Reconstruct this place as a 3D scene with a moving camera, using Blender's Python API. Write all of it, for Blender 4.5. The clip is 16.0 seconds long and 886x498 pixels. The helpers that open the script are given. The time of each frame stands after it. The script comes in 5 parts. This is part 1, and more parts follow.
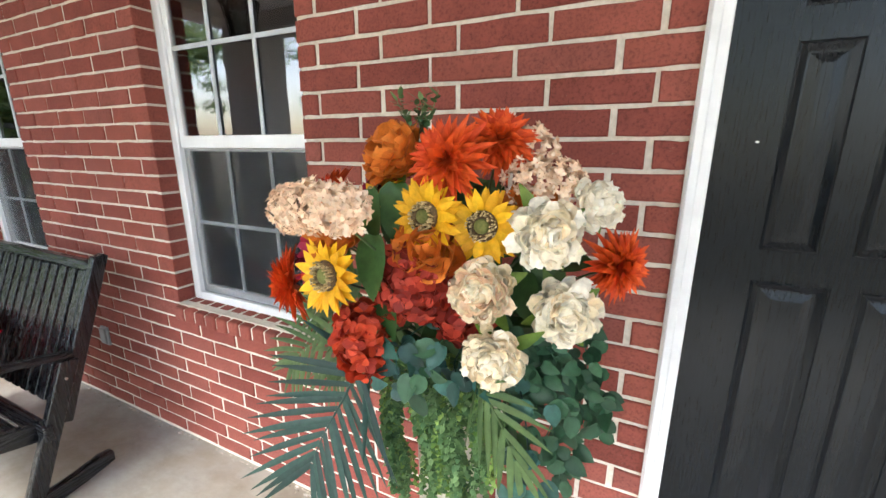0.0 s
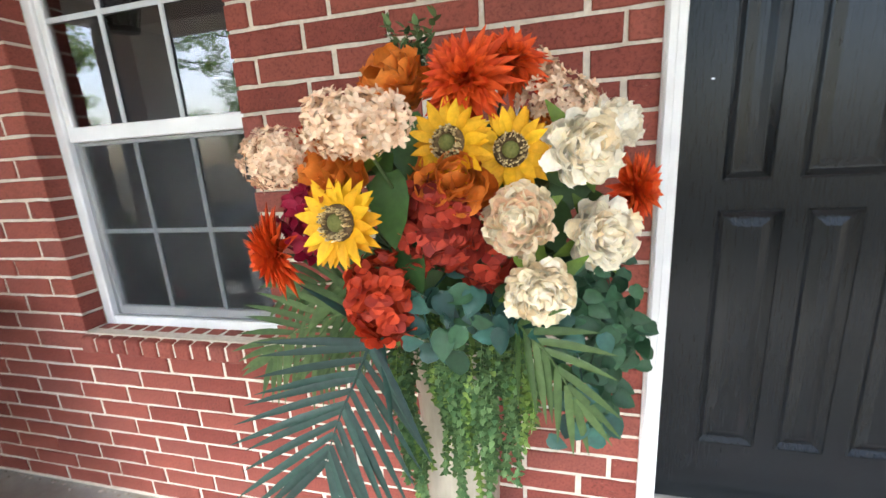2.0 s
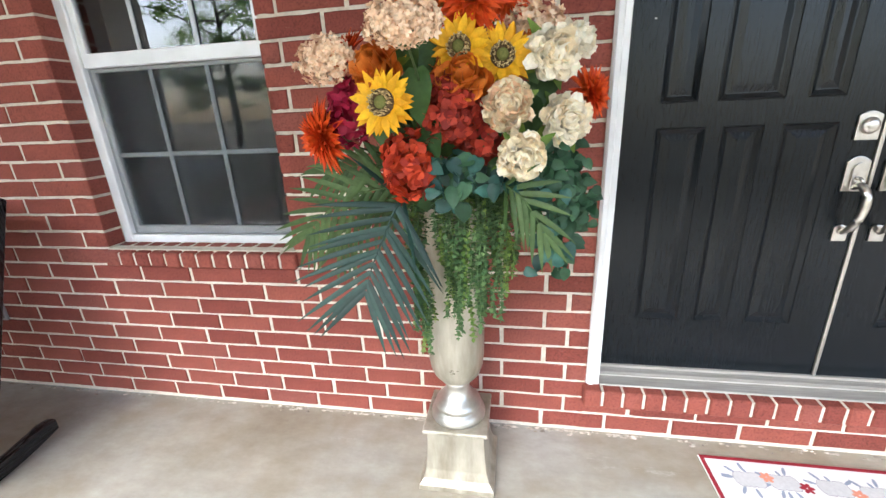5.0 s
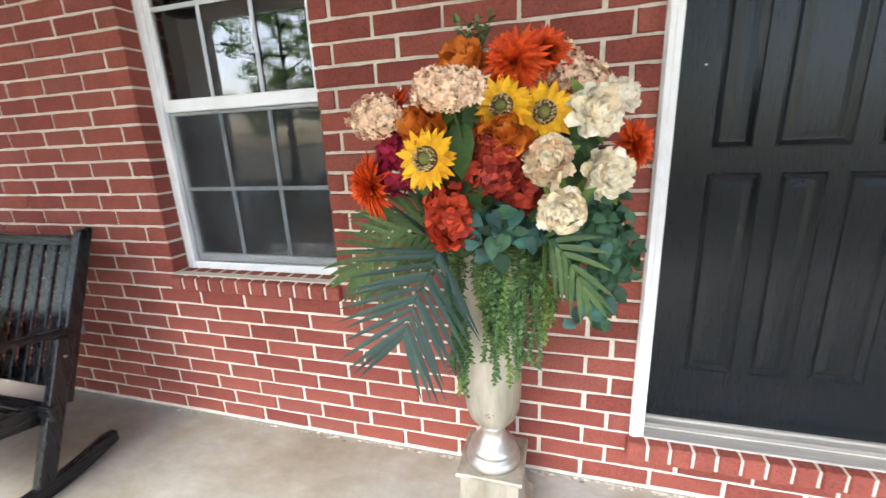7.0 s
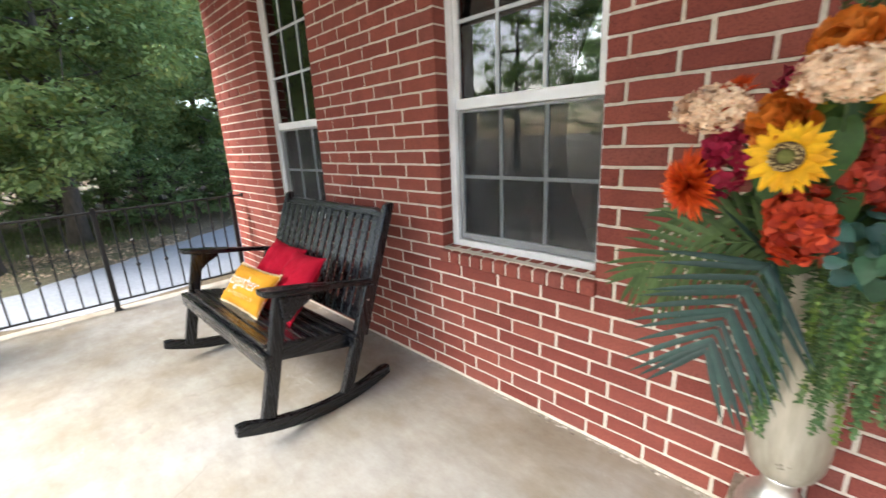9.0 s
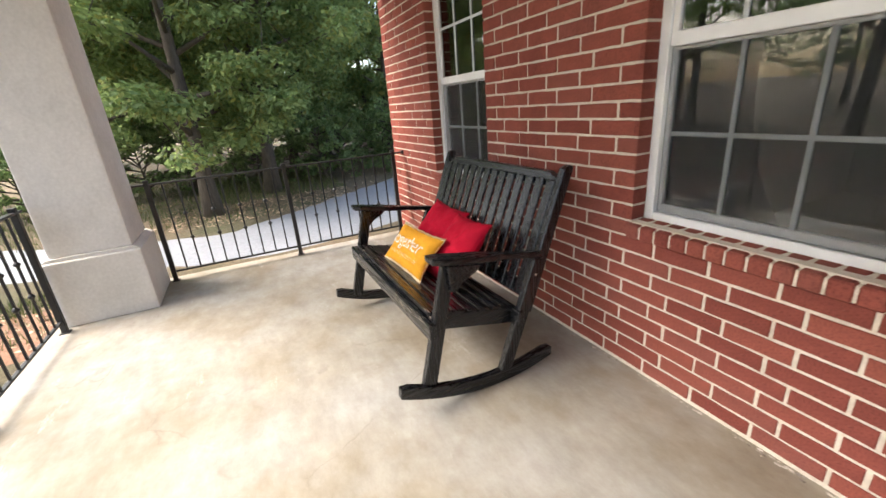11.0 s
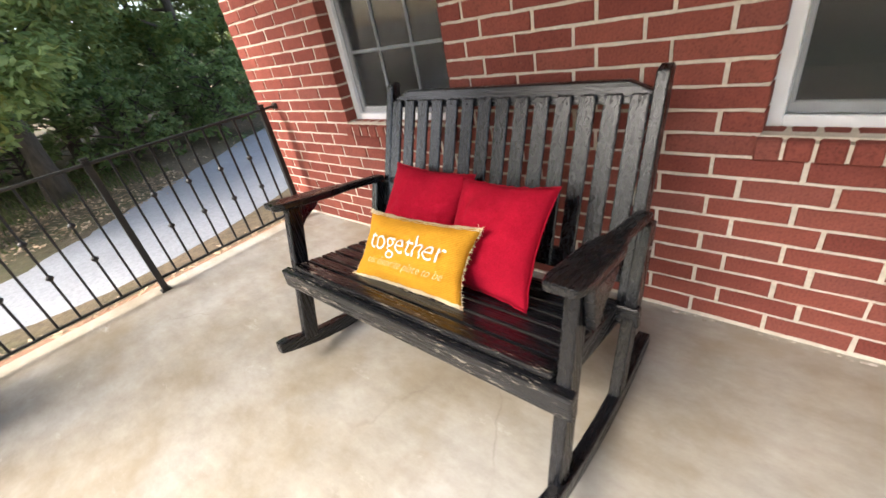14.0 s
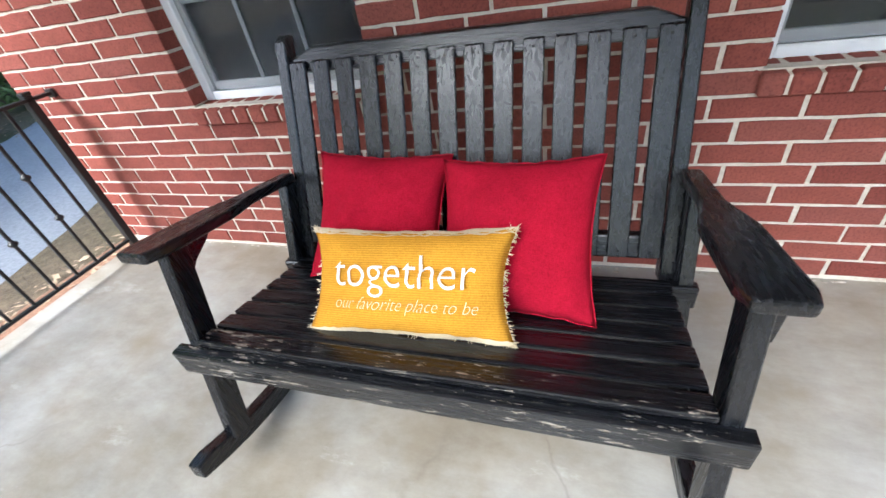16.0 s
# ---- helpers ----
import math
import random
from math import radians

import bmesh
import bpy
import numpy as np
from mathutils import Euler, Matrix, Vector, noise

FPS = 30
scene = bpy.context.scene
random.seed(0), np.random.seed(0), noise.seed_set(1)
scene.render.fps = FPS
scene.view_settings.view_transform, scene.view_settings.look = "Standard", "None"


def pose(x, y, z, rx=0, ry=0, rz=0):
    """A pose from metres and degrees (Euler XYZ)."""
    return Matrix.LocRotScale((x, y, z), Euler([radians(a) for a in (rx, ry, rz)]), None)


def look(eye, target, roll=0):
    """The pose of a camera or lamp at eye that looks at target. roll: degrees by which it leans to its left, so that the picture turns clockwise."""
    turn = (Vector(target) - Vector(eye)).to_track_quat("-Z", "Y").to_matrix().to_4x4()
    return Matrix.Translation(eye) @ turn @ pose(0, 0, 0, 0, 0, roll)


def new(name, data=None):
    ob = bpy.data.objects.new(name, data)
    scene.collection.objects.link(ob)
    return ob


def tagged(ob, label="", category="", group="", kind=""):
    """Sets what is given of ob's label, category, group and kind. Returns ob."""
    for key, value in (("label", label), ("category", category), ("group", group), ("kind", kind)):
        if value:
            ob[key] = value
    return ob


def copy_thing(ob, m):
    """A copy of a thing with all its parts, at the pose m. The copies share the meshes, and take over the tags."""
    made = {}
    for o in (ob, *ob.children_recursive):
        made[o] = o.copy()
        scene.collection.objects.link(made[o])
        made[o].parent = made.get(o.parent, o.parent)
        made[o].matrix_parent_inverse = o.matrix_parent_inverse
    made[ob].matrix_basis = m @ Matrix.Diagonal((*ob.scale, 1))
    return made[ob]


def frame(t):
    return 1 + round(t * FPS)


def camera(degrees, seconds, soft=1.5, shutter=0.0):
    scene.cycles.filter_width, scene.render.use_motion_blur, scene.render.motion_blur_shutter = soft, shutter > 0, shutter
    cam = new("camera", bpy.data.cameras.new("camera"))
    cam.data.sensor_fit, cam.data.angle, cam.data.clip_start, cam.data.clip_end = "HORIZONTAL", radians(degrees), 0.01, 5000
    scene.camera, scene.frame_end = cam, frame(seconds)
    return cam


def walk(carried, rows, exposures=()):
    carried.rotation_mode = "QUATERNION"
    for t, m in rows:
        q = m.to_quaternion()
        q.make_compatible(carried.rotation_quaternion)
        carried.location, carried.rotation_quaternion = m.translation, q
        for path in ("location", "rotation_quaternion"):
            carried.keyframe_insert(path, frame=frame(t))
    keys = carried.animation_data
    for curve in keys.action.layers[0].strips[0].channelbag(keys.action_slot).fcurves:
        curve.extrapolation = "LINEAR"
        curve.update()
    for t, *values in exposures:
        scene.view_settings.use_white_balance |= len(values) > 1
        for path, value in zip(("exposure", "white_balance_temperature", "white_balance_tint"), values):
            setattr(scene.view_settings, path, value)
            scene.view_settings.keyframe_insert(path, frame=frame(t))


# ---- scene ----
cam = camera(94.5, 16.0, shutter=0.5)
METRES, EYE, TILT, LEAN, TURN = 3.2, 1.52, 0.0, 0.0, 26.3
PATH = [
    (0, (0.239, 0.265, 1.526), (-0.614, 2.007, 1.035), 0.1),
    (0.5, (0.237, 0.287, 1.512), (-0.61, 2.038, 1.047), -0.5),
    (1, (0.228, 0.316, 1.477), (-0.58, 2.081, 0.997), -0.5),
    (1.5, (0.159, 0.299, 1.436), (-0.532, 2.108, 0.935), -1.0),
    (2, (0.056, 0.251, 1.403), (-0.432, 2.133, 0.932), -3.6),
    (2.5, (0.025, 0.194, 1.383), (-0.377, 2.098, 0.919), -4.5),
    (3, (0.061, 0.115, 1.346), (-0.388, 1.993, 0.825), -4.1),
    (3.5, (0.083, 0.044, 1.307), (-0.392, 1.892, 0.708), -4.0),
    (3.7, (0.076, 0.023, 1.292), (-0.373, 1.867, 0.66), -4.0),
    (5.8, (0.029, -0.078, 1.294), (-0.309, 1.786, 0.652), -2.6),
    (6, (0.03, -0.072, 1.305), (-0.323, 1.798, 0.689), -2.7),
    (6.5, (0.036, -0.068, 1.333), (-0.383, 1.806, 0.773), -2.7),
    (7, (0.045, -0.063, 1.354), (-0.502, 1.787, 0.827), -2.6),
    (7.5, (0.052, -0.07, 1.353), (-0.675, 1.72, 0.837), -2.4),
    (8, (0.028, -0.138, 1.337), (-0.937, 1.535, 0.82), -1.9),
    (8.5, (-0.032, -0.164, 1.345), (-1.267, 1.315, 0.81), -1.9),
    (9, (-0.139, -0.203, 1.371), (-1.512, 1.156, 0.852), -2.7),
    (9.5, (-0.212, -0.252, 1.374), (-1.711, 0.963, 0.847), -3.2),
    (10, (-0.247, -0.259, 1.369), (-1.893, 0.737, 0.822), -3.3),
    (10.2, (-0.266, -0.233, 1.378), (-1.964, 0.665, 0.821), -3.2),
    (12.3, (-0.958, -0.160, 1.325), (-2.642, 0.567, 0.535), -7.0),
    (12.5, (-1.052, -0.131, 1.316), (-2.721, 0.641, 0.531), -7.5),
    (13, (-1.243, -0.115, 1.307), (-2.827, 0.79, 0.488), -7.6),
    (13.5, (-1.441, -0.167, 1.3), (-2.851, 0.933, 0.404), -10.4),
    (14, (-1.608, -0.22, 1.294), (-2.853, 0.988, 0.299), -11.7),
    (14.5, (-1.806, -0.145, 1.268), (-3.006, 1.049, 0.203), -12.5),
    (15, (-1.986, -0.073, 1.238), (-3.028, 1.222, 0.125), -10.2),
    (15.5, (-2.15, -0.048, 1.237), (-2.913, 1.352, 0.029), -12.5),
    (16, (-2.228, -0.074, 1.211), (-2.838, 1.409, 0.017), -10.6),
]
walk(cam, [(t, look(eye, target, roll)) for t, eye, target, roll in PATH],
     [(0.0, 2.85, 6000, 9), (3.5, 2.72, 5950, 9), (6.0, 2.6, 5900, 8), (7.0, 2.72, 6000, 9), (8.0, 2.65, 6000, 9), (9.0, 2.4, 6300, 10), (10.0, 2.17, 6800, 12), (12.5, 2.12, 6900, 13), (14.0, 2.25, 6850, 13), (16.0, 2.25, 5700, 8)])

# ---------------------------------------------------------------- world, sun, exposure
world = bpy.data.worlds.new("world")
scene.world = world
world.use_nodes = True
wn = world.node_tree
wn.nodes.clear()
w_out = wn.nodes.new("ShaderNodeOutputWorld")
w_bg = wn.nodes.new("ShaderNodeBackground")
w_sky = wn.nodes.new("ShaderNodeTexSky")
w_sky.sky_type = "NISHITA"
w_sky.sun_disc = False
w_sky.sun_elevation = radians(47)
w_sky.sun_rotation = radians(200)
w_sky.air_density, w_sky.dust_density, w_sky.ozone_density = 1.0, 3.0, 1.0
w_bg.inputs["Strength"].default_value = 0.15
wn.links.new(w_sky.outputs["Color"], w_bg.inputs["Color"])
wn.links.new(w_bg.outputs["Background"], w_out.inputs["Surface"])
sun_data = bpy.data.lights.new("sun", "SUN")
sun_data.energy, sun_data.angle, sun_data.color = 2.8, radians(40), (1.0, 0.97, 0.93)
sun = new("sun", sun_data)
sun.matrix_world = look((-3.45, -9.5, 10.85), (0, 0, 0))

# ---------------------------------------------------------------- materials


def nodes_of(name):
    m = bpy.data.materials.new(name)
    m.use_nodes = True
    return m, m.node_tree, m.node_tree.nodes["Principled BSDF"]


def add_noise(tree, scale, detail=6.0, rough=0.6, stretch=(1, 1, 1)):
    co = tree.nodes.new("ShaderNodeTexCoord")
    mp = tree.nodes.new("ShaderNodeMapping")
    mp.inputs["Scale"].default_value = stretch
    nz = tree.nodes.new("ShaderNodeTexNoise")
    nz.inputs["Scale"].default_value, nz.inputs["Detail"].default_value, nz.inputs["Roughness"].default_value = scale, detail, rough
    tree.links.new(co.outputs["Object"], mp.inputs["Vector"])
    tree.links.new(mp.outputs["Vector"], nz.inputs["Vector"])
    return nz.outputs["Fac"]


def ramp(tree, fac, stops):
    r = tree.nodes.new("ShaderNodeValToRGB")
    els = r.color_ramp.elements
    while len(els) < len(stops):
        els.new(0.5)
    for e, (p, c) in zip(els, stops):
        e.position = p
        e.color = (*c, 1) if len(c) == 3 else (c[0], c[0], c[0], 1)
    tree.links.new(fac, r.inputs["Fac"])
    return r.outputs["Color"]


def mix(tree, fac, a, b, blend="MIX"):
    n = tree.nodes.new("ShaderNodeMix")
    n.data_type, n.blend_type = "RGBA", blend
    for sock, v in ((n.inputs[0], fac), (n.inputs[6], a), (n.inputs[7], b)):
        if isinstance(v, (int, float)):
            sock.default_value = v
        elif isinstance(v, tuple):
            sock.default_value = (*v, 1)
        else:
            tree.links.new(v, sock)
    return n.outputs[2]


def bump(tree, bsdf, height, strength, distance):
    b = tree.nodes.new("ShaderNodeBump")
    b.inputs["Strength"].default_value, b.inputs["Distance"].default_value = strength, distance
    tree.links.new(height, b.inputs["Height"])
    tree.links.new(b.outputs["Normal"], bsdf.inputs["Normal"])


def piece_random(tree):
    """A random number for each separate object and each loose island of a joined mesh."""
    oi = tree.nodes.new("ShaderNodeObjectInfo")
    ge = tree.nodes.new("ShaderNodeNewGeometry")
    ad = tree.nodes.new("ShaderNodeMath")
    ad.operation = "ADD"
    fr = tree.nodes.new("ShaderNodeMath")
    fr.operation = "FRACT"
    tree.links.new(oi.outputs["Random"], ad.inputs[0])
    tree.links.new(ge.outputs["Random Per Island"], ad.inputs[1])
    tree.links.new(ad.outputs[0], fr.inputs[0])
    return fr.outputs[0]


def surface(name, dark, light, scale=20, rough=0.6, metal=0.0, bump_mm=1.0, stretch=(1, 1, 1), vary=0.0, coarse=2.0, spec=0.5, fine=8.0):
    """Two scales of colour variation, fine relief and, for pieces, a tint of their own."""
    m, tree, b = nodes_of(name)
    n1 = add_noise(tree, scale, stretch=stretch)
    n2 = add_noise(tree, coarse, 3.0)
    c = ramp(tree, n1, [(0.3, dark), (0.7, light)])
    shade = ramp(tree, n2, [(0.3, (0.86, 0.86, 0.86)), (0.7, (1.08, 1.08, 1.08))])
    c = mix(tree, 1.0, c, shade, "MULTIPLY")
    if vary:
        tint = ramp(tree, piece_random(tree), [(0.0, (1 - vary,) * 3), (1.0, (1 + vary,) * 3)])
        c = mix(tree, 1.0, c, tint, "MULTIPLY")
    tree.links.new(c, b.inputs["Base Color"])
    b.inputs["Roughness"].default_value, b.inputs["Metallic"].default_value = rough, metal
    b.inputs["Specular IOR Level"].default_value = spec
    if bump_mm:
        bump(tree, b, add_noise(tree, scale * fine / 2, 4.0, stretch=stretch), 0.6, bump_mm / 1000)
    return m


def brick_material():
    m, tree, b = nodes_of("red_brick")
    r = piece_random(tree)
    body = ramp(tree, r, [(0.0, (0.190, 0.049, 0.037)), (0.35, (0.230, 0.062, 0.047)), (0.75, (0.265, 0.076, 0.055)), (1.0, (0.225, 0.071, 0.056))])
    grit = ramp(tree, add_noise(tree, 130, 4.0, 0.7), [(0.32, (0.62, 0.60, 0.60)), (0.5, (1, 1, 1)), (0.75, (1.15, 1.12, 1.1))])
    c = mix(tree, 1.0, body, grit, "MULTIPLY")
    big = ramp(tree, add_noise(tree, 9, 3.0), [(0.35, (0.88, 0.86, 0.86)), (0.7, (1.08, 1.06, 1.05))])
    c = mix(tree, 1.0, c, big, "MULTIPLY")
    smear = ramp(tree, add_noise(tree, 34, 5.0, 0.75, (1, 1, 2.4)), [(0.66, (0.0,)), (0.80, (0.55,))])
    c = mix(tree, smear, c, (0.50, 0.38, 0.31))
    tree.links.new(c, b.inputs["Base Color"])
    b.inputs["Roughness"].default_value = 0.85
    b.inputs["Specular IOR Level"].default_value = 0.25
    bump(tree, b, add_noise(tree, 160, 5.0, 0.7), 0.7, 0.0018)
    return m


def concrete_material():
    """Hard-trowelled slab: tan cure stains, pale worn swirls, hairline cracks."""
    m, tree, b = nodes_of("porch_concrete")
    n1 = add_noise(tree, 1.1, 7.0, 0.62)
    c = ramp(tree, n1, [(0.32, (0.250, 0.212, 0.155)), (0.45, (0.315, 0.287, 0.236)), (0.56, (0.358, 0.347, 0.314)), (0.70, (0.405, 0.407, 0.392))])
    swirl = ramp(tree, add_noise(tree, 4.5, 9.0, 0.72, (1, 1.8, 1)), [(0.35, (0.82, 0.80, 0.77)), (0.68, (1.12, 1.12, 1.12))])
    c = mix(tree, 1.0, c, swirl, "MULTIPLY")
    stain = ramp(tree, add_noise(tree, 2.6, 6.0, 0.6), [(0.54, (0.0,)), (0.70, (0.55,))])
    c = mix(tree, stain, c, (0.245, 0.200, 0.138))
    rub = ramp(tree, add_noise(tree, 3.1, 9.0, 0.75, (0.6, 1.5, 1)), [(0.60, (0.0,)), (0.70, (0.65,))])
    c = mix(tree, rub, c, (0.52, 0.51, 0.48))
    co = tree.nodes.new("ShaderNodeTexCoord")
    warp = tree.nodes.new("ShaderNodeTexNoise")
    warp.inputs["Scale"].default_value, warp.inputs["Detail"].default_value = 2.2, 6.0
    tree.links.new(co.outputs["Object"], warp.inputs["Vector"])
    bent = mix(tree, 0.22, co.outputs["Object"], warp.outputs["Color"])
    vor = tree.nodes.new("ShaderNodeTexVoronoi")
    vor.feature = "DISTANCE_TO_EDGE"
    vor.inputs["Scale"].default_value = 0.75
    tree.links.new(bent, vor.inputs["Vector"])
    line = ramp(tree, vor.outputs["Distance"], [(0.0, (0.32,)), (0.0020, (0.0,))])
    here = ramp(tree, add_noise(tree, 1.9, 3.0), [(0.50, (0.0,)), (0.60, (1.0,))])
    crack = mix(tree, 1.0, line, here, "MULTIPLY")
    c = mix(tree, crack, c, (0.15, 0.125, 0.095))
    dirt = ramp(tree, add_noise(tree, 60, 3.0, 0.8), [(0.68, (0.0,)), (0.78, (0.35,))])
    c = mix(tree, dirt, c, (0.23, 0.195, 0.15))
    tree.links.new(c, b.inputs["Base Color"])
    rr = ramp(tree, add_noise(tree, 5.0, 6.0, 0.7), [(0.35, (0.42,)), (0.7, (0.68,))])
    tree.links.new(rr, b.inputs["Roughness"])
    b.inputs["Specular IOR Level"].default_value = 0.35
    bump(tree, b, add_noise(tree, 40, 6.0, 0.7), 0.35, 0.002)
    return m


def painted_wood(name, chips, axis):
    """Black paint brushed along the board's axis, its grain raised, worn to bare wood in streaks."""
    def along(low, high):
        return tuple(low if k == axis else high for k in "xyz")

    m, tree, b = nodes_of(name)
    grain = add_noise(tree, 60, 7.0, 0.68, along(0.05, 1.5))
    c = ramp(tree, grain, [(0.3, (0.0038, 0.0042, 0.0056)), (0.7, (0.0085, 0.0095, 0.0122))])
    streak = add_noise(tree, 85, 6.0, 0.75, along(0.22, 1.2))
    patch = add_noise(tree, 6, 4.0, 0.6, along(0.6, 1.0))
    where = mix(tree, 0.30, streak, patch)
    chip = ramp(tree, where, [(chips, (0.0,)), (chips + 0.018, (0.95,))])
    c = mix(tree, chip, c, ramp(tree, add_noise(tree, 130, 3.0), [(0.35, (0.20, 0.16, 0.115)), (0.65, (0.42, 0.38, 0.33))]))
    tree.links.new(c, b.inputs["Base Color"])
    rr = ramp(tree, grain, [(0.3, (0.22,)), (0.7, (0.32,))])
    rr = mix(tree, chip, rr, (0.75, 0.75, 0.75))
    tree.links.new(rr, b.inputs["Roughness"])
    b.inputs["Specular IOR Level"].default_value = 0.5
    bump(tree, b, mix(tree, chip, grain, (0.0, 0.0, 0.0)), 0.14, 0.0006)
    return m


def glass_material(name, ior, tint):
    m, tree, b = nodes_of(name)
    tree.nodes.remove(b)
    out = tree.nodes["Material Output"]
    clear = tree.nodes.new("ShaderNodeBsdfTransparent")
    clear.inputs["Color"].default_value = (*tint, 1)
    shine = tree.nodes.new("ShaderNodeBsdfGlossy")
    shine.inputs["Roughness"].default_value = 0.004
    fres = tree.nodes.new("ShaderNodeFresnel")
    fres.inputs["IOR"].default_value = ior
    mx = tree.nodes.new("ShaderNodeMixShader")
    tree.links.new(fres.outputs[0], mx.inputs[0])
    tree.links.new(clear.outputs[0], mx.inputs[1])
    tree.links.new(shine.outputs[0], mx.inputs[2])
    tree.links.new(mx.outputs[0], out.inputs["Surface"])
    return m


def leaf_material(name, dark, light, rough=0.5, through_light=0.25, scale=30, vary=0.2):
    m, tree, b = nodes_of(name)
    c = ramp(tree, piece_random(tree), [(0.0, dark), (1.0, light)])
    var = ramp(tree, add_noise(tree, scale, 3.0), [(0.3, (1 - vary,) * 3), (0.7, (1 + vary * 0.8,) * 3)])
    c = mix(tree, 1.0, c, var, "MULTIPLY")
    tree.links.new(c, b.inputs["Base Color"])
    b.inputs["Roughness"].default_value = rough
    b.inputs["Specular IOR Level"].default_value = 0.35
    if through_light:
        out = tree.nodes["Material Output"]
        tl = tree.nodes.new("ShaderNodeBsdfTranslucent")
        tree.links.new(c, tl.inputs["Color"])
        mx = tree.nodes.new("ShaderNodeMixShader")
        mx.inputs[0].default_value = through_light
        tree.links.new(b.outputs[0], mx.inputs[1])
        tree.links.new(tl.outputs[0], mx.inputs[2])
        tree.links.new(mx.outputs[0], out.inputs["Surface"])
    return m


BRICK = brick_material()
MORTAR = surface("mortar", (0.52, 0.46, 0.375), (0.69, 0.625, 0.53), 70, 0.9, 0, 2.0, coarse=5)
CONCRETE = concrete_material()
BLACKWOOD = painted_wood("black_paint", 0.690, "x")
BLACKSIDE = painted_wood("black_paint_sides", 0.690, "y")
BLACKSLAT = painted_wood("black_paint_uprights", 0.690, "z")
BLACKWORN = painted_wood("black_paint_worn", 0.566, "x")
IRON = surface("black_iron", (0.008, 0.008, 0.008), (0.016, 0.016, 0.017), 60, 0.42, 0.0, 0.4)
VINYL = surface("white_vinyl", (0.74, 0.75, 0.77), (0.82, 0.83, 0.84), 8, 0.35, 0, 0.2)
TRIMWHITE = surface("white_trim_paint", (0.72, 0.72, 0.73), (0.82, 0.82, 0.82), 12, 0.5, 0, 0.3)
# bars stand before the pane; grey imitates their dimming behind reflecting glass
MUNTIN = surface("muntin_dimmed_white", (0.46, 0.50, 0.53), (0.54, 0.58, 0.61), 10, 0.5, 0, 0)
DOORPAINT = surface("black_door_paint", (0.0045, 0.0060, 0.0080), (0.0070, 0.0095, 0.0125), 40, 0.24, 0, 0.30, (6, 6, 0.35), coarse=3, spec=0.25)
NICKEL = surface("brushed_nickel", (0.55, 0.52, 0.48), (0.68, 0.65, 0.61), 60, 0.28, 1.0, 0.1)
ALUMINIUM = surface("threshold_aluminium", (0.40, 0.38, 0.345), (0.56, 0.54, 0.50), 20, 0.5, 0.45, 0.2, (0.3, 8, 8))
STUCCO = surface("cream_stucco", (0.62, 0.60, 0.56), (0.72, 0.70, 0.66), 45, 0.9, 0, 1.5)
CEILINGWHITE = surface("ceiling_white", (0.76, 0.77, 0.79), (0.82, 0.83, 0.85), 6, 0.8, 0, 0.3)
# room dimness put into the wall colour
INTERIOR = surface("darkened_interior", (0.10, 0.095, 0.09), (0.13, 0.125, 0.12), 3, 0.9, 0, 0)
GLASS = glass_material("window_glass", 2.1, (0.80, 0.84, 0.84))


def screen_material():
    """Fine grey fly screen: part open mesh, part grey wire."""
    m, tree, b = nodes_of("fly_screen")
    b.inputs["Base Color"].default_value = (0.032, 0.037, 0.042, 1)
    b.inputs["Roughness"].default_value = 0.8
    clear = tree.nodes.new("ShaderNodeBsdfTransparent")
    mx = tree.nodes.new("ShaderNodeMixShader")
    mx.inputs[0].default_value = 0.24
    tree.links.new(clear.outputs[0], mx.inputs[1])
    tree.links.new(b.outputs[0], mx.inputs[2])
    tree.links.new(mx.outputs[0], tree.nodes["Material Output"].inputs["Surface"])
    return m


SCREEN = screen_material()

# ---------------------------------------------------------------- mesh helpers


def link(name, mesh, material, parent=None, label=""):
    ob = new(name, mesh)
    if material is not None:
        mesh.materials.clear()
        mesh.materials.append(material)
    if parent is not None:
        ob.parent = parent
    if label:
        ob["label"] = label
    return ob


def part(name, bm, material, parent=None, label="", smooth=False):
    """Link a bmesh as one mesh object under a thing or under a part."""
    mesh = bpy.data.meshes.new(name)
    bm.to_mesh(mesh)
    bm.free()
    if smooth:
        for p in mesh.polygons:
            p.use_smooth = True
    return link(name, mesh, material, parent, label)


def thing(name, x, y, z, label, category, group="", rz=0):
    e = new(name)
    e.empty_display_size = 0.05
    e.matrix_world = pose(x, y, z, 0, 0, rz)
    return tagged(e, label, category, group)


def add_box(bm, x0, x1, y0, y1, z0, z1, bevel=0.0, seg=1):
    vs = [bm.verts.new((x, y, z)) for z in (z0, z1) for y in (y0, y1) for x in (x0, x1)]
    fs = [bm.faces.new([vs[i] for i in q]) for q in ((0, 2, 3, 1), (4, 5, 7, 6), (0, 1, 5, 4), (2, 6, 7, 3), (0, 4, 6, 2), (1, 3, 7, 5))]
    if bevel:
        es = list({e for f in fs for e in f.edges})
        bmesh.ops.bevel(bm, geom=es, offset=bevel, segments=seg, affect="EDGES", profile=0.6)
    return bm


def box(x0, x1, y0, y1, z0, z1, bevel=0.0, seg=1):
    return add_box(bmesh.new(), x0, x1, y0, y1, z0, z1, bevel, seg)


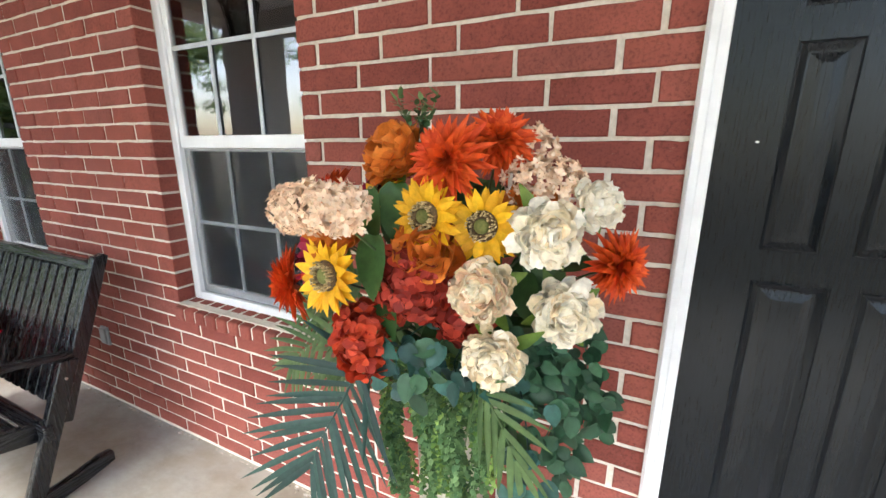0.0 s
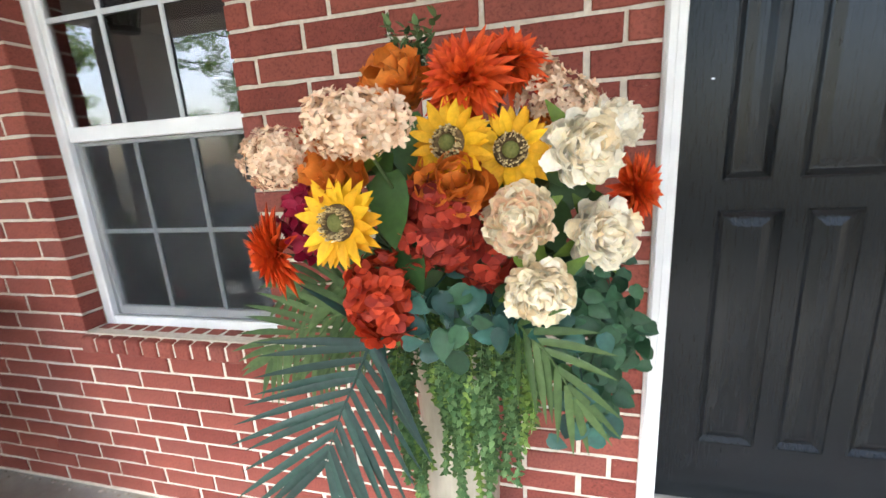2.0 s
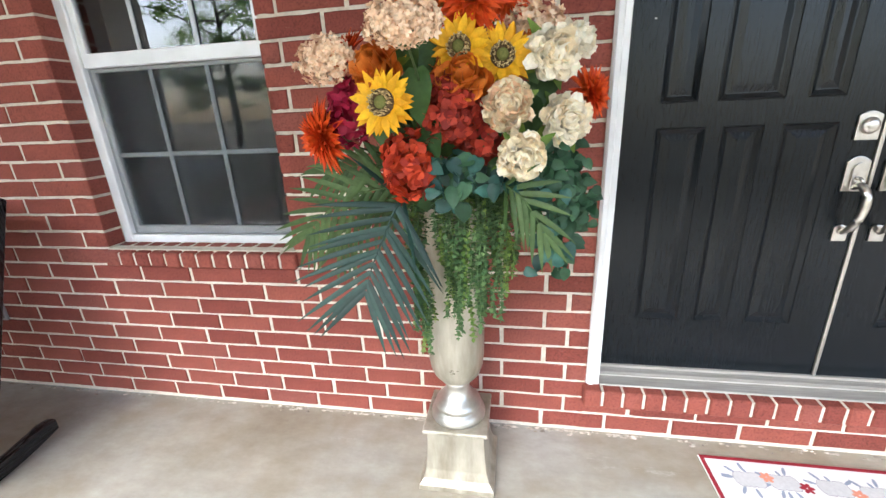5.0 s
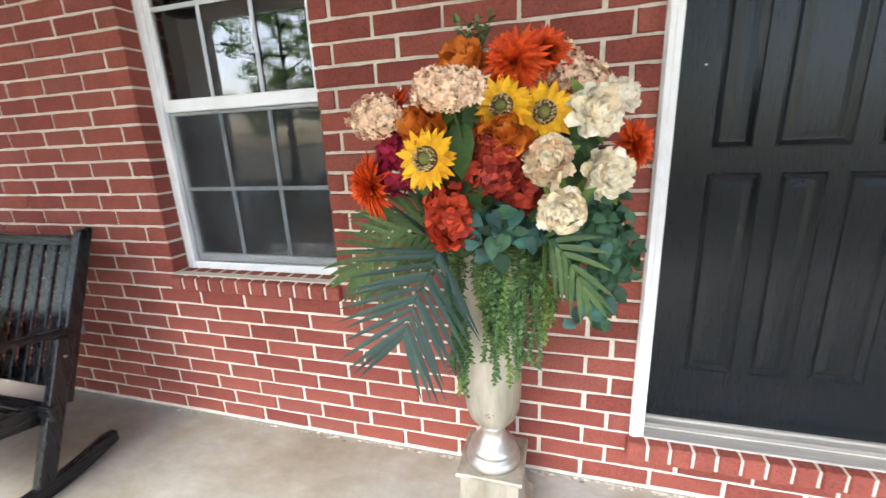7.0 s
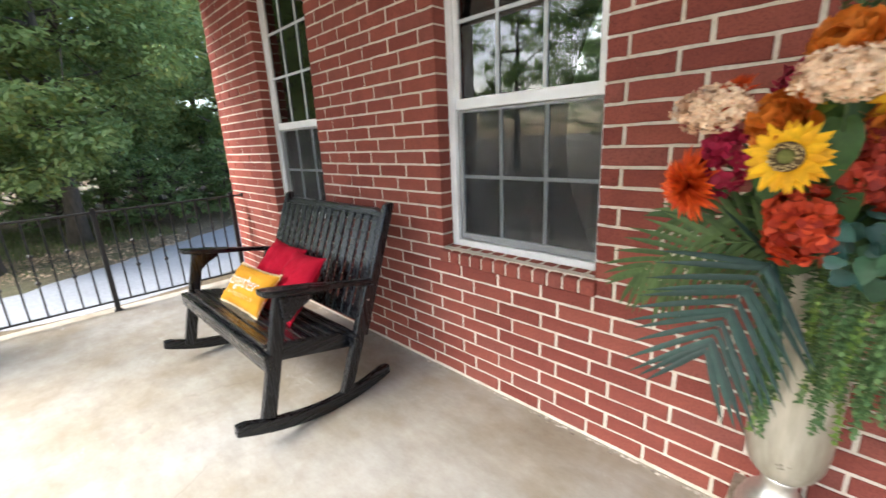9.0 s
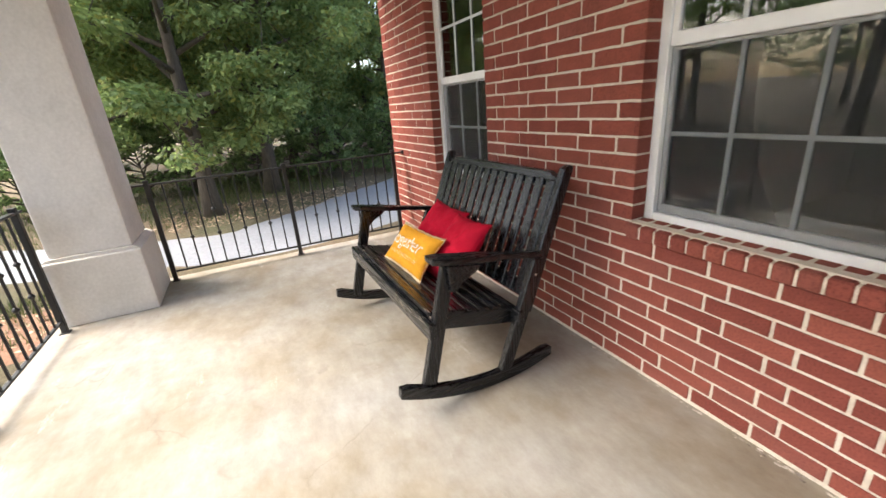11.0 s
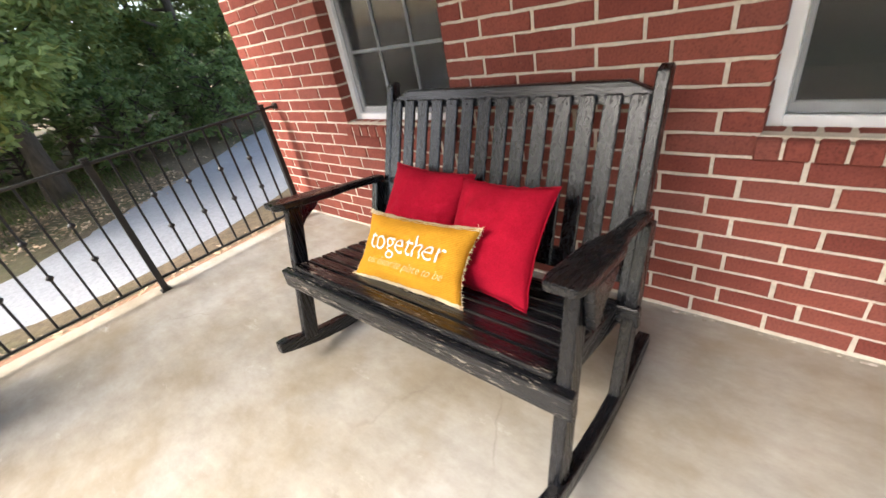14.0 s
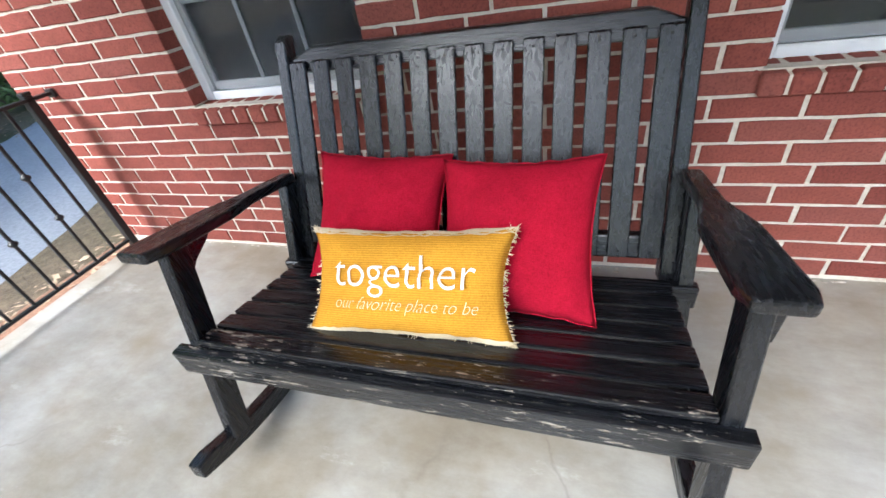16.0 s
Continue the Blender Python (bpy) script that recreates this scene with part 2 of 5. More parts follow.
def prism(points, x0, x1, bevel=0.0, seg=1, axis="x"):
    """Extrude a closed outline. axis x: points are (y, z); y: (x, z); z: (x, y)."""
    bm = bmesh.new()

    def put(a, p, q):
        return {"x": (a, p, q), "y": (p, a, q), "z": (p, q, a)}[axis]

    lo = [bm.verts.new(put(x0, p, q)) for p, q in points]
    hi = [bm.verts.new(put(x1, p, q)) for p, q in points]
    bm.faces.new(lo)
    bm.faces.new(hi[::-1])
    n = len(points)
    for i in range(n):
        bm.faces.new([lo[i], hi[i], hi[(i + 1) % n], lo[(i + 1) % n]])
    bmesh.ops.recalc_face_normals(bm, faces=bm.faces)
    if bevel:
        bmesh.ops.bevel(bm, geom=list(bm.edges), offset=bevel, segments=seg, affect="EDGES", profile=0.6)
    return bm


def lathe(profile, steps=40):
    bm = bmesh.new()
    rings = [[bm.verts.new((r * math.cos(2 * math.pi * k / steps), r * math.sin(2 * math.pi * k / steps), z)) for k in range(steps)] for r, z in profile]
    for a, b in zip(rings, rings[1:]):
        for k in range(steps):
            bm.faces.new([a[k], a[(k + 1) % steps], b[(k + 1) % steps], b[k]])
    bm.faces.new(rings[0][::-1])
    bm.faces.new(rings[-1])
    return bm


def add_tube(bm, pts, radii, sides=8):
    """A round bar along a line of points."""
    pts = [Vector(p) for p in pts]
    if isinstance(radii, (int, float)):
        radii = [radii] * len(pts)
    rings = []
    for i, p in enumerate(pts):
        d = (pts[min(i + 1, len(pts) - 1)] - pts[max(i - 1, 0)]).normalized()
        u = d.cross(Vector((0, 0, 1)) if abs(d.z) < 0.95 else Vector((1, 0, 0))).normalized()
        v = d.cross(u)
        rings.append([bm.verts.new(p + radii[i] * (math.cos(2 * math.pi * k / sides) * u + math.sin(2 * math.pi * k / sides) * v)) for k in range(sides)])
    for a, b in zip(rings, rings[1:]):
        for k in range(sides):
            bm.faces.new([a[k], a[(k + 1) % sides], b[(k + 1) % sides], b[k]])
    bm.faces.new(rings[0][::-1])
    bm.faces.new(rings[-1])
    return bm


# ---------------------------------------------------------------- structure: porch, wall, ground
WALL = 1.375          # brick face
COURSE, PITCH, JOINT0 = 0.0764, 0.2503, 0.0141
X_WEST, X_EAST = -4.99, 6.0
OPEN = {"w2": (-3.885, -2.975, 0.776, 2.665), "w1": (-1.735, -0.838, 0.776, 2.665), "door": (0.318, 2.10, 0.16, 2.36)}

floor = tagged(part("floor", box(-4.84, 6.0, -1.75, WALL + 0.1, -0.16, 0.0, 0.006, 1), CONCRETE), "mottled grey and tan finished concrete porch slab", "floor", kind="structure")
footing = tagged(part("porch_footing", box(-4.80, 5.96, -1.71, WALL + 0.05, -0.6, -0.165), MORTAR), "plain footing under the porch slab", "footing", kind="structure")


def wall_with_openings():
    xs = sorted({X_WEST, X_EAST, *[v for o in OPEN.values() for v in o[:2]]})
    bm = bmesh.new()
    y0, y1, top = WALL + 0.006, WALL + 0.24, 3.2
    for a, b in zip(xs, xs[1:]):
        hole = [o for o in OPEN.values() if o[0] <= a and b <= o[1]]
        if hole:
            add_box(bm, a, b, y0, y1, -0.6, hole[0][2])
            add_box(bm, a, b, y0, y1, hole[0][3], top)
        else:
            add_box(bm, a, b, y0, y1, -0.6, top)
    return bm


wall_north = tagged(part("wall_north", wall_with_openings(), MORTAR), "red brick house wall with pale mortar joints", "wall", kind="structure")
wall_west = tagged(part("wall_west", box(X_WEST, X_WEST + 0.2, WALL + 0.245, 6.0, -0.6, 3.2), MORTAR), "side wall of the brick house", "wall", kind="structure")
wall_east = tagged(part("wall_east", box(5.98, 6.18, -1.7, WALL, -0.6, 3.2), MORTAR), "plain wall closing the porch", "wall", kind="structure")
ceiling = tagged(part("ceiling", box(-5.2, 6.2, -2.2, 1.6, 3.05, 3.12), CEILINGWHITE), "white porch ceiling", "ceiling", kind="structure")
beam = tagged(part("porch_beam", box(-4.75, 6.0, -1.55, -1.15, 2.86, 3.045, 0.008), STUCCO), "white boxed beam along the porch eave", "beam", kind="structure")
side_beam = tagged(part("side_beam", box(-4.75, -4.40, -1.14, WALL - 0.003, 2.95, 3.045, 0.008), STUCCO), "white boxed beam at the porch end", "beam", kind="structure")
roof = tagged(part("roof", prism([(-2.35, 3.125), (-2.35, 3.2), (2.6, 4.6), (6.2, 3.3), (6.2, 3.22), (1.7, 3.21)], -5.3, 6.3), CEILINGWHITE), "roof over porch and house", "roof", kind="structure")
# room shells added behind the glass; dark wall colour stands in for dimness
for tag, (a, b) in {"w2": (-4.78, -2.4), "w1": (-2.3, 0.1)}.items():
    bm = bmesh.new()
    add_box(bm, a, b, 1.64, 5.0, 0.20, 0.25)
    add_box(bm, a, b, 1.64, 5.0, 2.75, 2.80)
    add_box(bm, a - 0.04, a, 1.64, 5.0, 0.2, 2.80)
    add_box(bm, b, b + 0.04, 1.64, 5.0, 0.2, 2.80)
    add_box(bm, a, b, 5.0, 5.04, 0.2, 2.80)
    tagged(part("room_shell", bm, INTERIOR), "added room shell behind the window, coloured dark for dimness", "room", kind="structure")


# ---------------------------------------------------------------- windows
def window(name, x0, x1, z0, z1):
    f = 0.045
    y0 = 1.462
    w = tagged(part(name, prism([(y0 + 0.02, z0), (y0 + 0.10, z0), (y0 + 0.10, z0 + 0.03), (y0 + 0.02, z0 + 0.03)], x0, x1), VINYL), "white vinyl double-hung window with grilles", "window", kind="structure")
    mid = 1.540
    bm = bmesh.new()
    add_box(bm, x0, x0 + f, y0, y0 + 0.10, z0 + 0.002, z1, 0.004)
    add_box(bm, x1 - f, x1, y0, y0 + 0.10, z0 + 0.002, z1, 0.004)
    add_box(bm, x0 + f, x1 - f, y0 + 0.002, y0 + 0.098, z1 - f, z1 - 0.001, 0.004)
    add_box(bm, x0 + f, x1 - f, y0 + 0.002, y0 + 0.015, z0 + 0.002, z0 + 0.04, 0.004)
    part("window_frame", bm, VINYL, w)
    for low, (a, b) in ((False, (mid - 0.026, z1 - f)), (True, (z0 + 0.038, mid - 0.03))):
        s = 0.03
        ys = y0 + (0.012 if not low else 0.034)
        bm = bmesh.new()
        add_box(bm, x0 + f, x0 + f + (s if not low else s * 0.6), ys, ys + 0.03, a, b, 0.003)
        add_box(bm, x1 - f - (s if not low else s * 0.6), x1 - f, ys, ys + 0.03, a, b, 0.003)
        add_box(bm, x0 + f + 0.001, x1 - f - 0.001, ys + 0.001, ys + 0.031, b - (s if not low else 0.012), b + 0.001, 0.003)
        add_box(bm, x0 + f + 0.001, x1 - f - 0.001, ys - 0.001, ys + 0.029, a - 0.001, a + (0.052 if not low else 0.035), 0.003)
        part("upper_sash" if not low else "lower_sash", bm, VINYL, w)
        gx0, gx1, gz0, gz1 = x0 + f + 0.018, x1 - f - 0.018, a + 0.03, b - 0.01
        pane = part("pane", box(gx0, gx1, ys + 0.012, ys + 0.015, gz0, gz1), GLASS, w, "dark reflective pane")
        pane.visible_shadow = False
        if low:
            fly = part("insect_screen", box(x0 + f + 0.004, x1 - f - 0.004, y0 + 0.021, y0 + 0.022, z0 + 0.042, b - 0.002), SCREEN, w, "grey fly screen")
            fly.visible_shadow = False
        inner_w = gx1 - gx0
        for k in (1, 2):
            xm = gx0 + inner_w * k / 3
            part("muntin", box(xm - 0.009, xm + 0.009, ys + 0.002, ys + 0.010, gz0, gz1, 0.002), MUNTIN, w)
        for zm in ((1.166,) if low else (1.928, 2.268)):
            part("muntin", box(gx0, gx1, ys + 0.003, ys + 0.0095, zm - 0.009, zm + 0.009, 0.002), MUNTIN, w)
    return w


window_1 = window("window_1", *OPEN["w1"])
window_2 = window("window_2", *OPEN["w2"])

# ---------------------------------------------------------------- black double door
def door_leaf(name, x0, x1, panels, z0, z1, y, label):
    """A moulded leaf: stiles and rails with raised panels set into them."""
    d = tagged(part(name, box(x0, x1, y + 0.012, y + 0.045, z0, z1), DOORPAINT), label, "door", kind="structure")
    rows = sorted({p[2:] for p in panels})
    bm = bmesh.new()
    zprev = z0
    for a, b in rows:
        add_box(bm, x0, x1, y, y + 0.012, zprev, a)
        cells = sorted(p[:2] for p in panels if p[2:] == (a, b))
        xp = x0
        for c0, c1 in cells:
            add_box(bm, xp, c0, y, y + 0.012, a, b)
            xp = c1
        add_box(bm, xp, x1, y, y + 0.012, a, b)
        zprev = b
    add_box(bm, x0, x1, y, y + 0.012, zprev, z1)
    part("stiles_and_rails", bm, DOORPAINT, d)
    for a, b, c, e in panels:
        bm = bmesh.new()
        loops = []
        for inset, dy in ((0.0, 0.001), (0.006, -0.003), (0.010, 0.000), (0.021, 0.0078), (0.025, 0.008), (0.046, 0.0012), (0.047, 0.0008)):
            loops.append([bm.verts.new((x, y + dy, z)) for x, z in ((a + inset, c + inset), (b - inset, c + inset), (b - inset, e - inset), (a + inset, e - inset))])
        for p, q in zip(loops, loops[1:]):
            for k in range(4):
                bm.faces.new([p[k], p[(k + 1) % 4], q[(k + 1) % 4], q[k]])
        bm.faces.new(loops[-1])
        part("panel", bm, DOORPAINT, d)
    return d


def leaf_panels(x0):
    out = []
    for lo, hi, z0, z1 in ((0.112, 0.268, 0.475, 1.200), (0.318, 0.443, 0.475, 1.200), (0.495, 0.656, 0.475, 1.200),
                           (0.116, 0.230, 1.278, 1.748), (0.290, 0.487, 1.278, 1.748), (0.548, 0.656, 1.278, 1.748),
                           (0.116, 0.230, 1.816, 2.130), (0.290, 0.487, 1.816, 2.130), (0.548, 0.656, 1.816, 2.130)):
        out.append((x0 + lo, x0 + hi, z0, z1))
    return out


DY = 1.488
door_1 = door_leaf("door_1", 0.370, 1.168, leaf_panels(0.392), 0.262, 2.30, DY, "closed black panelled front door leaf")
door_2 = door_leaf("door_2", 1.176, 2.02, leaf_panels(1.195), 0.262, 2.30, DY, "closed black panelled front door leaf beside the first")
part("astragal", box(1.166, 1.178, DY - 0.010, DY + 0.02, 0.262, 2.30, 0.003), NICKEL, door_1, "worn metal edge strip")

trim = tagged(part("trim", prism([(0.318, 0.243), (0.366, 0.243), (0.366, 2.303), (2.026, 2.303), (2.026, 0.243), (2.098, 0.243), (2.098, 2.36), (0.318, 2.36)], WALL - 0.012, DY + 0.06, 0.003, 1, "y"), TRIMWHITE), "white painted door casing", "trim", kind="structure")
part("brick_mould", box(0.322, 0.345, WALL - 0.022, WALL - 0.0125, 0.246, 2.35, 0.004), TRIMWHITE, trim)
threshold = tagged(part("threshold", prism([(WALL - 0.015, 0.243), (DY + 0.03, 0.243), (DY + 0.03, 0.262), (DY - 0.012, 0.262), (DY - 0.02, 0.256), (DY - 0.05, 0.256), (DY - 0.06, 0.250), (WALL - 0.01, 0.248)], 0.368, 2.024, 0.0008), ALUMINIUM), "dull metal door threshold", "threshold", kind="structure")
bm = bmesh.new()
for dy in (-0.070, -0.032):
    add_box(bm, 0.372, 2.02, DY + dy, DY + dy + 0.006, 0.2495, 0.2565, 0.002)
part("ridge", bm, ALUMINIUM, threshold)

# ---------------------------------------------------------------- porch railing


def railing(x, y, rz, ys, top, label, bracket=None):
    r = thing("porch_railing", x, y, 0.0, label, "railing", "porch railings", rz)
    for q in ys:
        p = part("post", box(-0.019, 0.019, q - 0.019, q + 0.019, 0.0, 0.918, 0.003), IRON, r)
        part("cap", box(-0.021, 0.021, q - 0.021, q + 0.021, 0.918, 0.935, 0.006, 2), IRON, p)
        part("foot", box(-0.032, 0.032, q - 0.032, q + 0.032, 0.0005, 0.008, 0.002), IRON, p)
    part("top_rail", box(-0.019, 0.019, *top, 0.891, 0.907, 0.003), IRON, r)
    part("bottom_rail", box(-0.013, 0.013, ys[0] + 0.02, ys[-1] - 0.02, 0.085, 0.099, 0.002), IRON, r)
    if bracket:
        part("wall_bracket", box(-0.024, 0.024, bracket - 0.0195, bracket, 0.878, 0.918, 0.004), IRON, r)
    for a, b in zip(ys, ys[1:]):
        for k in range(1, 10):
            q = a + (b - a) * k / 10
            bal = part("baluster", box(-0.0065, 0.0065, q - 0.0065, q + 0.0065, 0.0985, 0.892), IRON, r)
            if k % 2 == 0:
                for z in (0.61, 0.385):
                    bm = lathe([(0.008, -0.020), (0.011, -0.014), (0.019, -0.006), (0.021, 0.0), (0.019, 0.006), (0.011, 0.014), (0.008, 0.020)], 10)
                    bmesh.ops.translate(bm, verts=bm.verts, vec=(0, q, z))
                    part("knuckle", bm, IRON, bal, smooth=True)
    return r


railing(-4.715, 0.14, 0, (-1.125, 0.0, 1.115), (-1.23, 1.238), "black wrought-iron porch railing with knuckled balusters", 1.2345)
railing(-4.045, -1.62, -90, (0.0, 1.12, 2.24), (-0.08, 2.26), "black wrought-iron railing along the porch front")


# ---------------------------------------------------------------- corner column
def column():
    c = thing("porch_column", -4.44, -1.345, 0.0, "cream stucco square porch column on a wider plinth", "column")
    part("plinth", box(-0.315, 0.315, -0.308, 0.308, 0.0, 0.50, 0.012, 2), STUCCO, c)
    part("cap_slope", prism([(-0.302, 0.502), (0.302, 0.502), (0.262, 0.525), (-0.262, 0.525)], -0.290, 0.290), STUCCO, c)
    part("shaft", box(-0.262, 0.262, -0.255, 0.255, 0.526, 2.858, 0.012, 2), STUCCO, c)
    return c


column()


# ---------------------------------------------------------------- rocking bench
def rocking_bench():
    b = thing("rocking_bench", -2.562, 0.60, 0.0, "black painted wooden double rocking chair with worn paint", "rocking chair", rz=0.6)
    Y0 = 0.60

    def back_y(z):
        return 1.165 - 0.395 * (1.0 - z) - Y0

    # rockers, bent to one arc
    for s in (-1, 1):
        x = s * 0.628
        cy, R = 0.735 - Y0, 1.12
        low, up = [], []
        for k in range(19):
            y = 0.205 - Y0 + (1.065 - 0.205) * k / 18
            z = (y - cy) ** 2 / (2 * R) + 0.002
            low.append((y, z))
            up.append((y + (0.006 if k == 0 else 0), z + (0.066 if 0 < k < 18 else 0.048)))
        part("rocker", prism(low + up[::-1], x - 0.021, x + 0.021, 0.006, 2), BLACKSIDE, b)
        # front leg, up to the arm
        part("front_leg", prism([(0.322 - Y0, 0.120), (0.386 - Y0, 0.100), (0.534 - Y0, 0.699), (0.470 - Y0, 0.711)], s * 0.617 - 0.019, s * 0.617 + 0.019, 0.004), BLACKSLAT, b)
        # rear leg, up to the arm's end
        part("rear_leg", prism([(0.738 - Y0, 0.055), (0.806 - Y0, 0.055), (1.022 - Y0, 0.612), (0.954 - Y0, 0.625)], x - 0.019, x + 0.019, 0.004), BLACKSLAT, b)
        part("bolt", add_tube(bmesh.new(), [(x + s * 0.018, 0.960 - Y0, 0.545), (x + s * 0.023, 0.960 - Y0, 0.545)], 0.006, 10), NICKEL, b, "small bright bolt head")
        # seat side rail
        part("side_rail", prism([(0.425 - Y0, 0.385), (0.425 - Y0, 0.468), (0.880 - Y0, 0.365), (0.860 - Y0, 0.285)], s * 0.575 - 0.018, s * 0.575 + 0.018, 0.004), BLACKSIDE, b)
        # back post
        part("back_post", prism([(back_y(0.33) - 0.002, 0.345), (back_y(0.33) + 0.062, 0.320), (back_y(1.02) + 0.050, 1.030), (back_y(1.02) + 0.030, 1.043), (back_y(1.02) - 0.010, 1.030)], s * 0.591 - 0.0195, s * 0.591 + 0.0195, 0.004), BLACKSLAT, b)
        # arm: broad at the front, waisted, narrow at the back, sloping down to the rear
        n = 14
        inner, outer = [], []
        for k in range(n + 1):
            t = k / n
            y = 0.412 + (1.005 - 0.412) * t
            if t < 0.06:
                wi, wo = 0.040, 0.040
            elif t < 0.45:
                wi, wo = 0.052, 0.052
            elif t < 0.62:
                q = (t - 0.45) / 0.17
                wi, wo = 0.052 - 0.026 * q, 0.052 - 0.026 * q
            else:
                wi, wo = 0.026, 0.026
            inner.append((s * 0.619 - 0.006 - wi, y - Y0))
            outer.append((s * 0.619 - 0.006 + wo, y - Y0))
        bm = prism(inner + outer[::-1], 0.0, 0.030, 0.0, 1, "z")
        for v in bm.verts:
            v.co.z += 0.728 - 0.180 * (v.co.y + Y0 - 0.40)
        bmesh.ops.bevel(bm, geom=[e for e in bm.edges if e.is_boundary or e.calc_face_angle(0) > 0.6], offset=0.008, segments=3, affect="EDGES", profile=0.5)
        arm = part("arm", bm, BLACKSIDE, b)
        for side in (s,):
            br = [(0.482 - Y0, 0.711), (0.650 - Y0, 0.681), (0.620 - Y0, 0.652), (0.556 - Y0, 0.622), (0.516 - Y0, 0.584), (0.490 - Y0, 0.584)]
            part("arm_bracket", prism(br, s * 0.617 + side * 0.0325 - 0.013, s * 0.617 + side * 0.0325 + 0.013, 0.003), BLACKWOOD, arm)
    # front apron and its rounded nose plank
    part("apron", box(-0.672, 0.654, 0.372 - Y0, 0.410 - Y0, 0.370, 0.452, 0.007, 2), BLACKWORN, b, "apron with chipped paint")
    planks = 7
    for k in range(planks):
        y0 = 0.398 + k * 0.0675
        y1 = y0 + 0.0565
        half = 0.590
        z0 = 0.474 - 0.215 * (y0 - 0.40)
        z1 = 0.474 - 0.215 * (y1 - 0.40)
        bm = prism([(y0 - Y0, z0 - 0.012), (y1 - Y0, z1 - 0.012), (y1 - Y0, z1 + 0.010), (y0 - Y0, z0 + 0.010)], -half, half, 0.005, 2)
        part("seat_plank", bm, BLACKWORN if k == 0 else BLACKWOOD, b)
    part("rear_seat_rail", box(-0.660, 0.660, 0.845 - Y0, 0.880 - Y0, 0.300, 0.376, 0.005), BLACKWOOD, b)
    # back: chamfered top rail, bottom rail, fourteen slats
    bm = prism([(-0.571, 0.935), (0.571, 0.935), (0.571, 0.972), (0.490, 1.003), (-0.490, 1.003), (-0.571, 0.972)], 0.0, 0.032, 0.005, 2, "y")
    for v in bm.verts:
        v.co.y += back_y(v.co.z) + 0.006
    part("top_rail", bm, BLACKWOOD, b)
    bm = prism([(-0.571, 0.400), (0.571, 0.400), (0.571, 0.462), (-0.571, 0.462)], 0.0, 0.030, 0.005, 2, "y")
    for v in bm.verts:
        v.co.y += back_y(v.co.z) + 0.006
    part("bottom_rail", bm, BLACKWOOD, b)
    for k in range(14):
        x = -0.538 + k * (1.076 / 13)
        w = 0.0285
        bm = prism([(x - w, 0.412), (x + w, 0.412), (x + w, 0.968), (x - w, 0.968)], 0.0, 0.017, 0.003, 1, "y")
        for v in bm.verts:
            v.co.y += back_y(v.co.z) - 0.0125
        slat = part("back_slat", bm, BLACKSLAT, b)
        for z in (0.950, 0.430):
            part("screw", add_tube(bmesh.new(), [(x, back_y(z) - 0.011, z), (x, back_y(z) - 0.0140, z)], 0.0045, 8), IRON, slat)
    return b


rocking_bench()

# ---------------------------------------------------------------- ground, drive, trees
GROUND = -0.45


def ground_material():
    m, tree, b = nodes_of("yard_ground")
    c = ramp(tree, add_noise(tree, 0.35, 6.0, 0.6), [(0.35, (0.060, 0.075, 0.028)), (0.5, (0.125, 0.100, 0.060)), (0.65, (0.175, 0.135, 0.090))])
    spots = ramp(tree, add_noise(tree, 14, 6.0, 0.75), [(0.35, (0.65, 0.62, 0.6)), (0.7, (1.3, 1.25, 1.15))])
    c = mix(tree, 1.0, c, spots, "MULTIPLY")
    tree.links.new(c, b.inputs["Base Color"])
    b.inputs["Roughness"].default_value = 0.95
    bump(tree, b, add_noise(tree, 22, 6.0, 0.75), 1.0, 0.03)
    return m


YARD = ground_material()
DRIVE = surface("pale_gravel_drive", (0.20, 0.212, 0.232), (0.30, 0.312, 0.332), 30, 0.85, 0, 6.0, coarse=0.6)
STRAW = surface("pine_straw", (0.19, 0.095, 0.055), (0.36, 0.20, 0.125), 40, 0.95, 0, 8.0, vary=0.35)
BARK = surface("grey_bark", (0.055, 0.045, 0.036), (0.12, 0.10, 0.08), 9, 0.95, 0, 12.0, (3, 3, 0.6))
LEAFMIX = [leaf_material("oak_leaf", (0.180, 0.270, 0.092), (0.330, 0.430, 0.172), 0.55, 0.55), leaf_material("dark_leaf", (0.110, 0.185, 0.068), (0.225, 0.320, 0.122), 0.55, 0.5), leaf_material("yellowing_leaf", (0.170, 0.210, 0.055), (0.330, 0.350, 0.110), 0.55, 0.5)]

bm = bmesh.new()
n = 24
ring = [[bm.verts.new((-4 + r * math.cos(2 * math.pi * k / n), r * math.sin(2 * math.pi * k / n), GROUND)) for k in range(n)] for r in (14, 40, 160, 700)]
bm.faces.new(ring[0])
for p, q in zip(ring, ring[1:]):
    for k in range(n):
        bm.faces.new([p[k], p[(k + 1) % n], q[(k + 1) % n], q[k]])
ground = tagged(part("ground", bm, YARD), "bare earth and thin grass under trees", "ground", kind="structure")


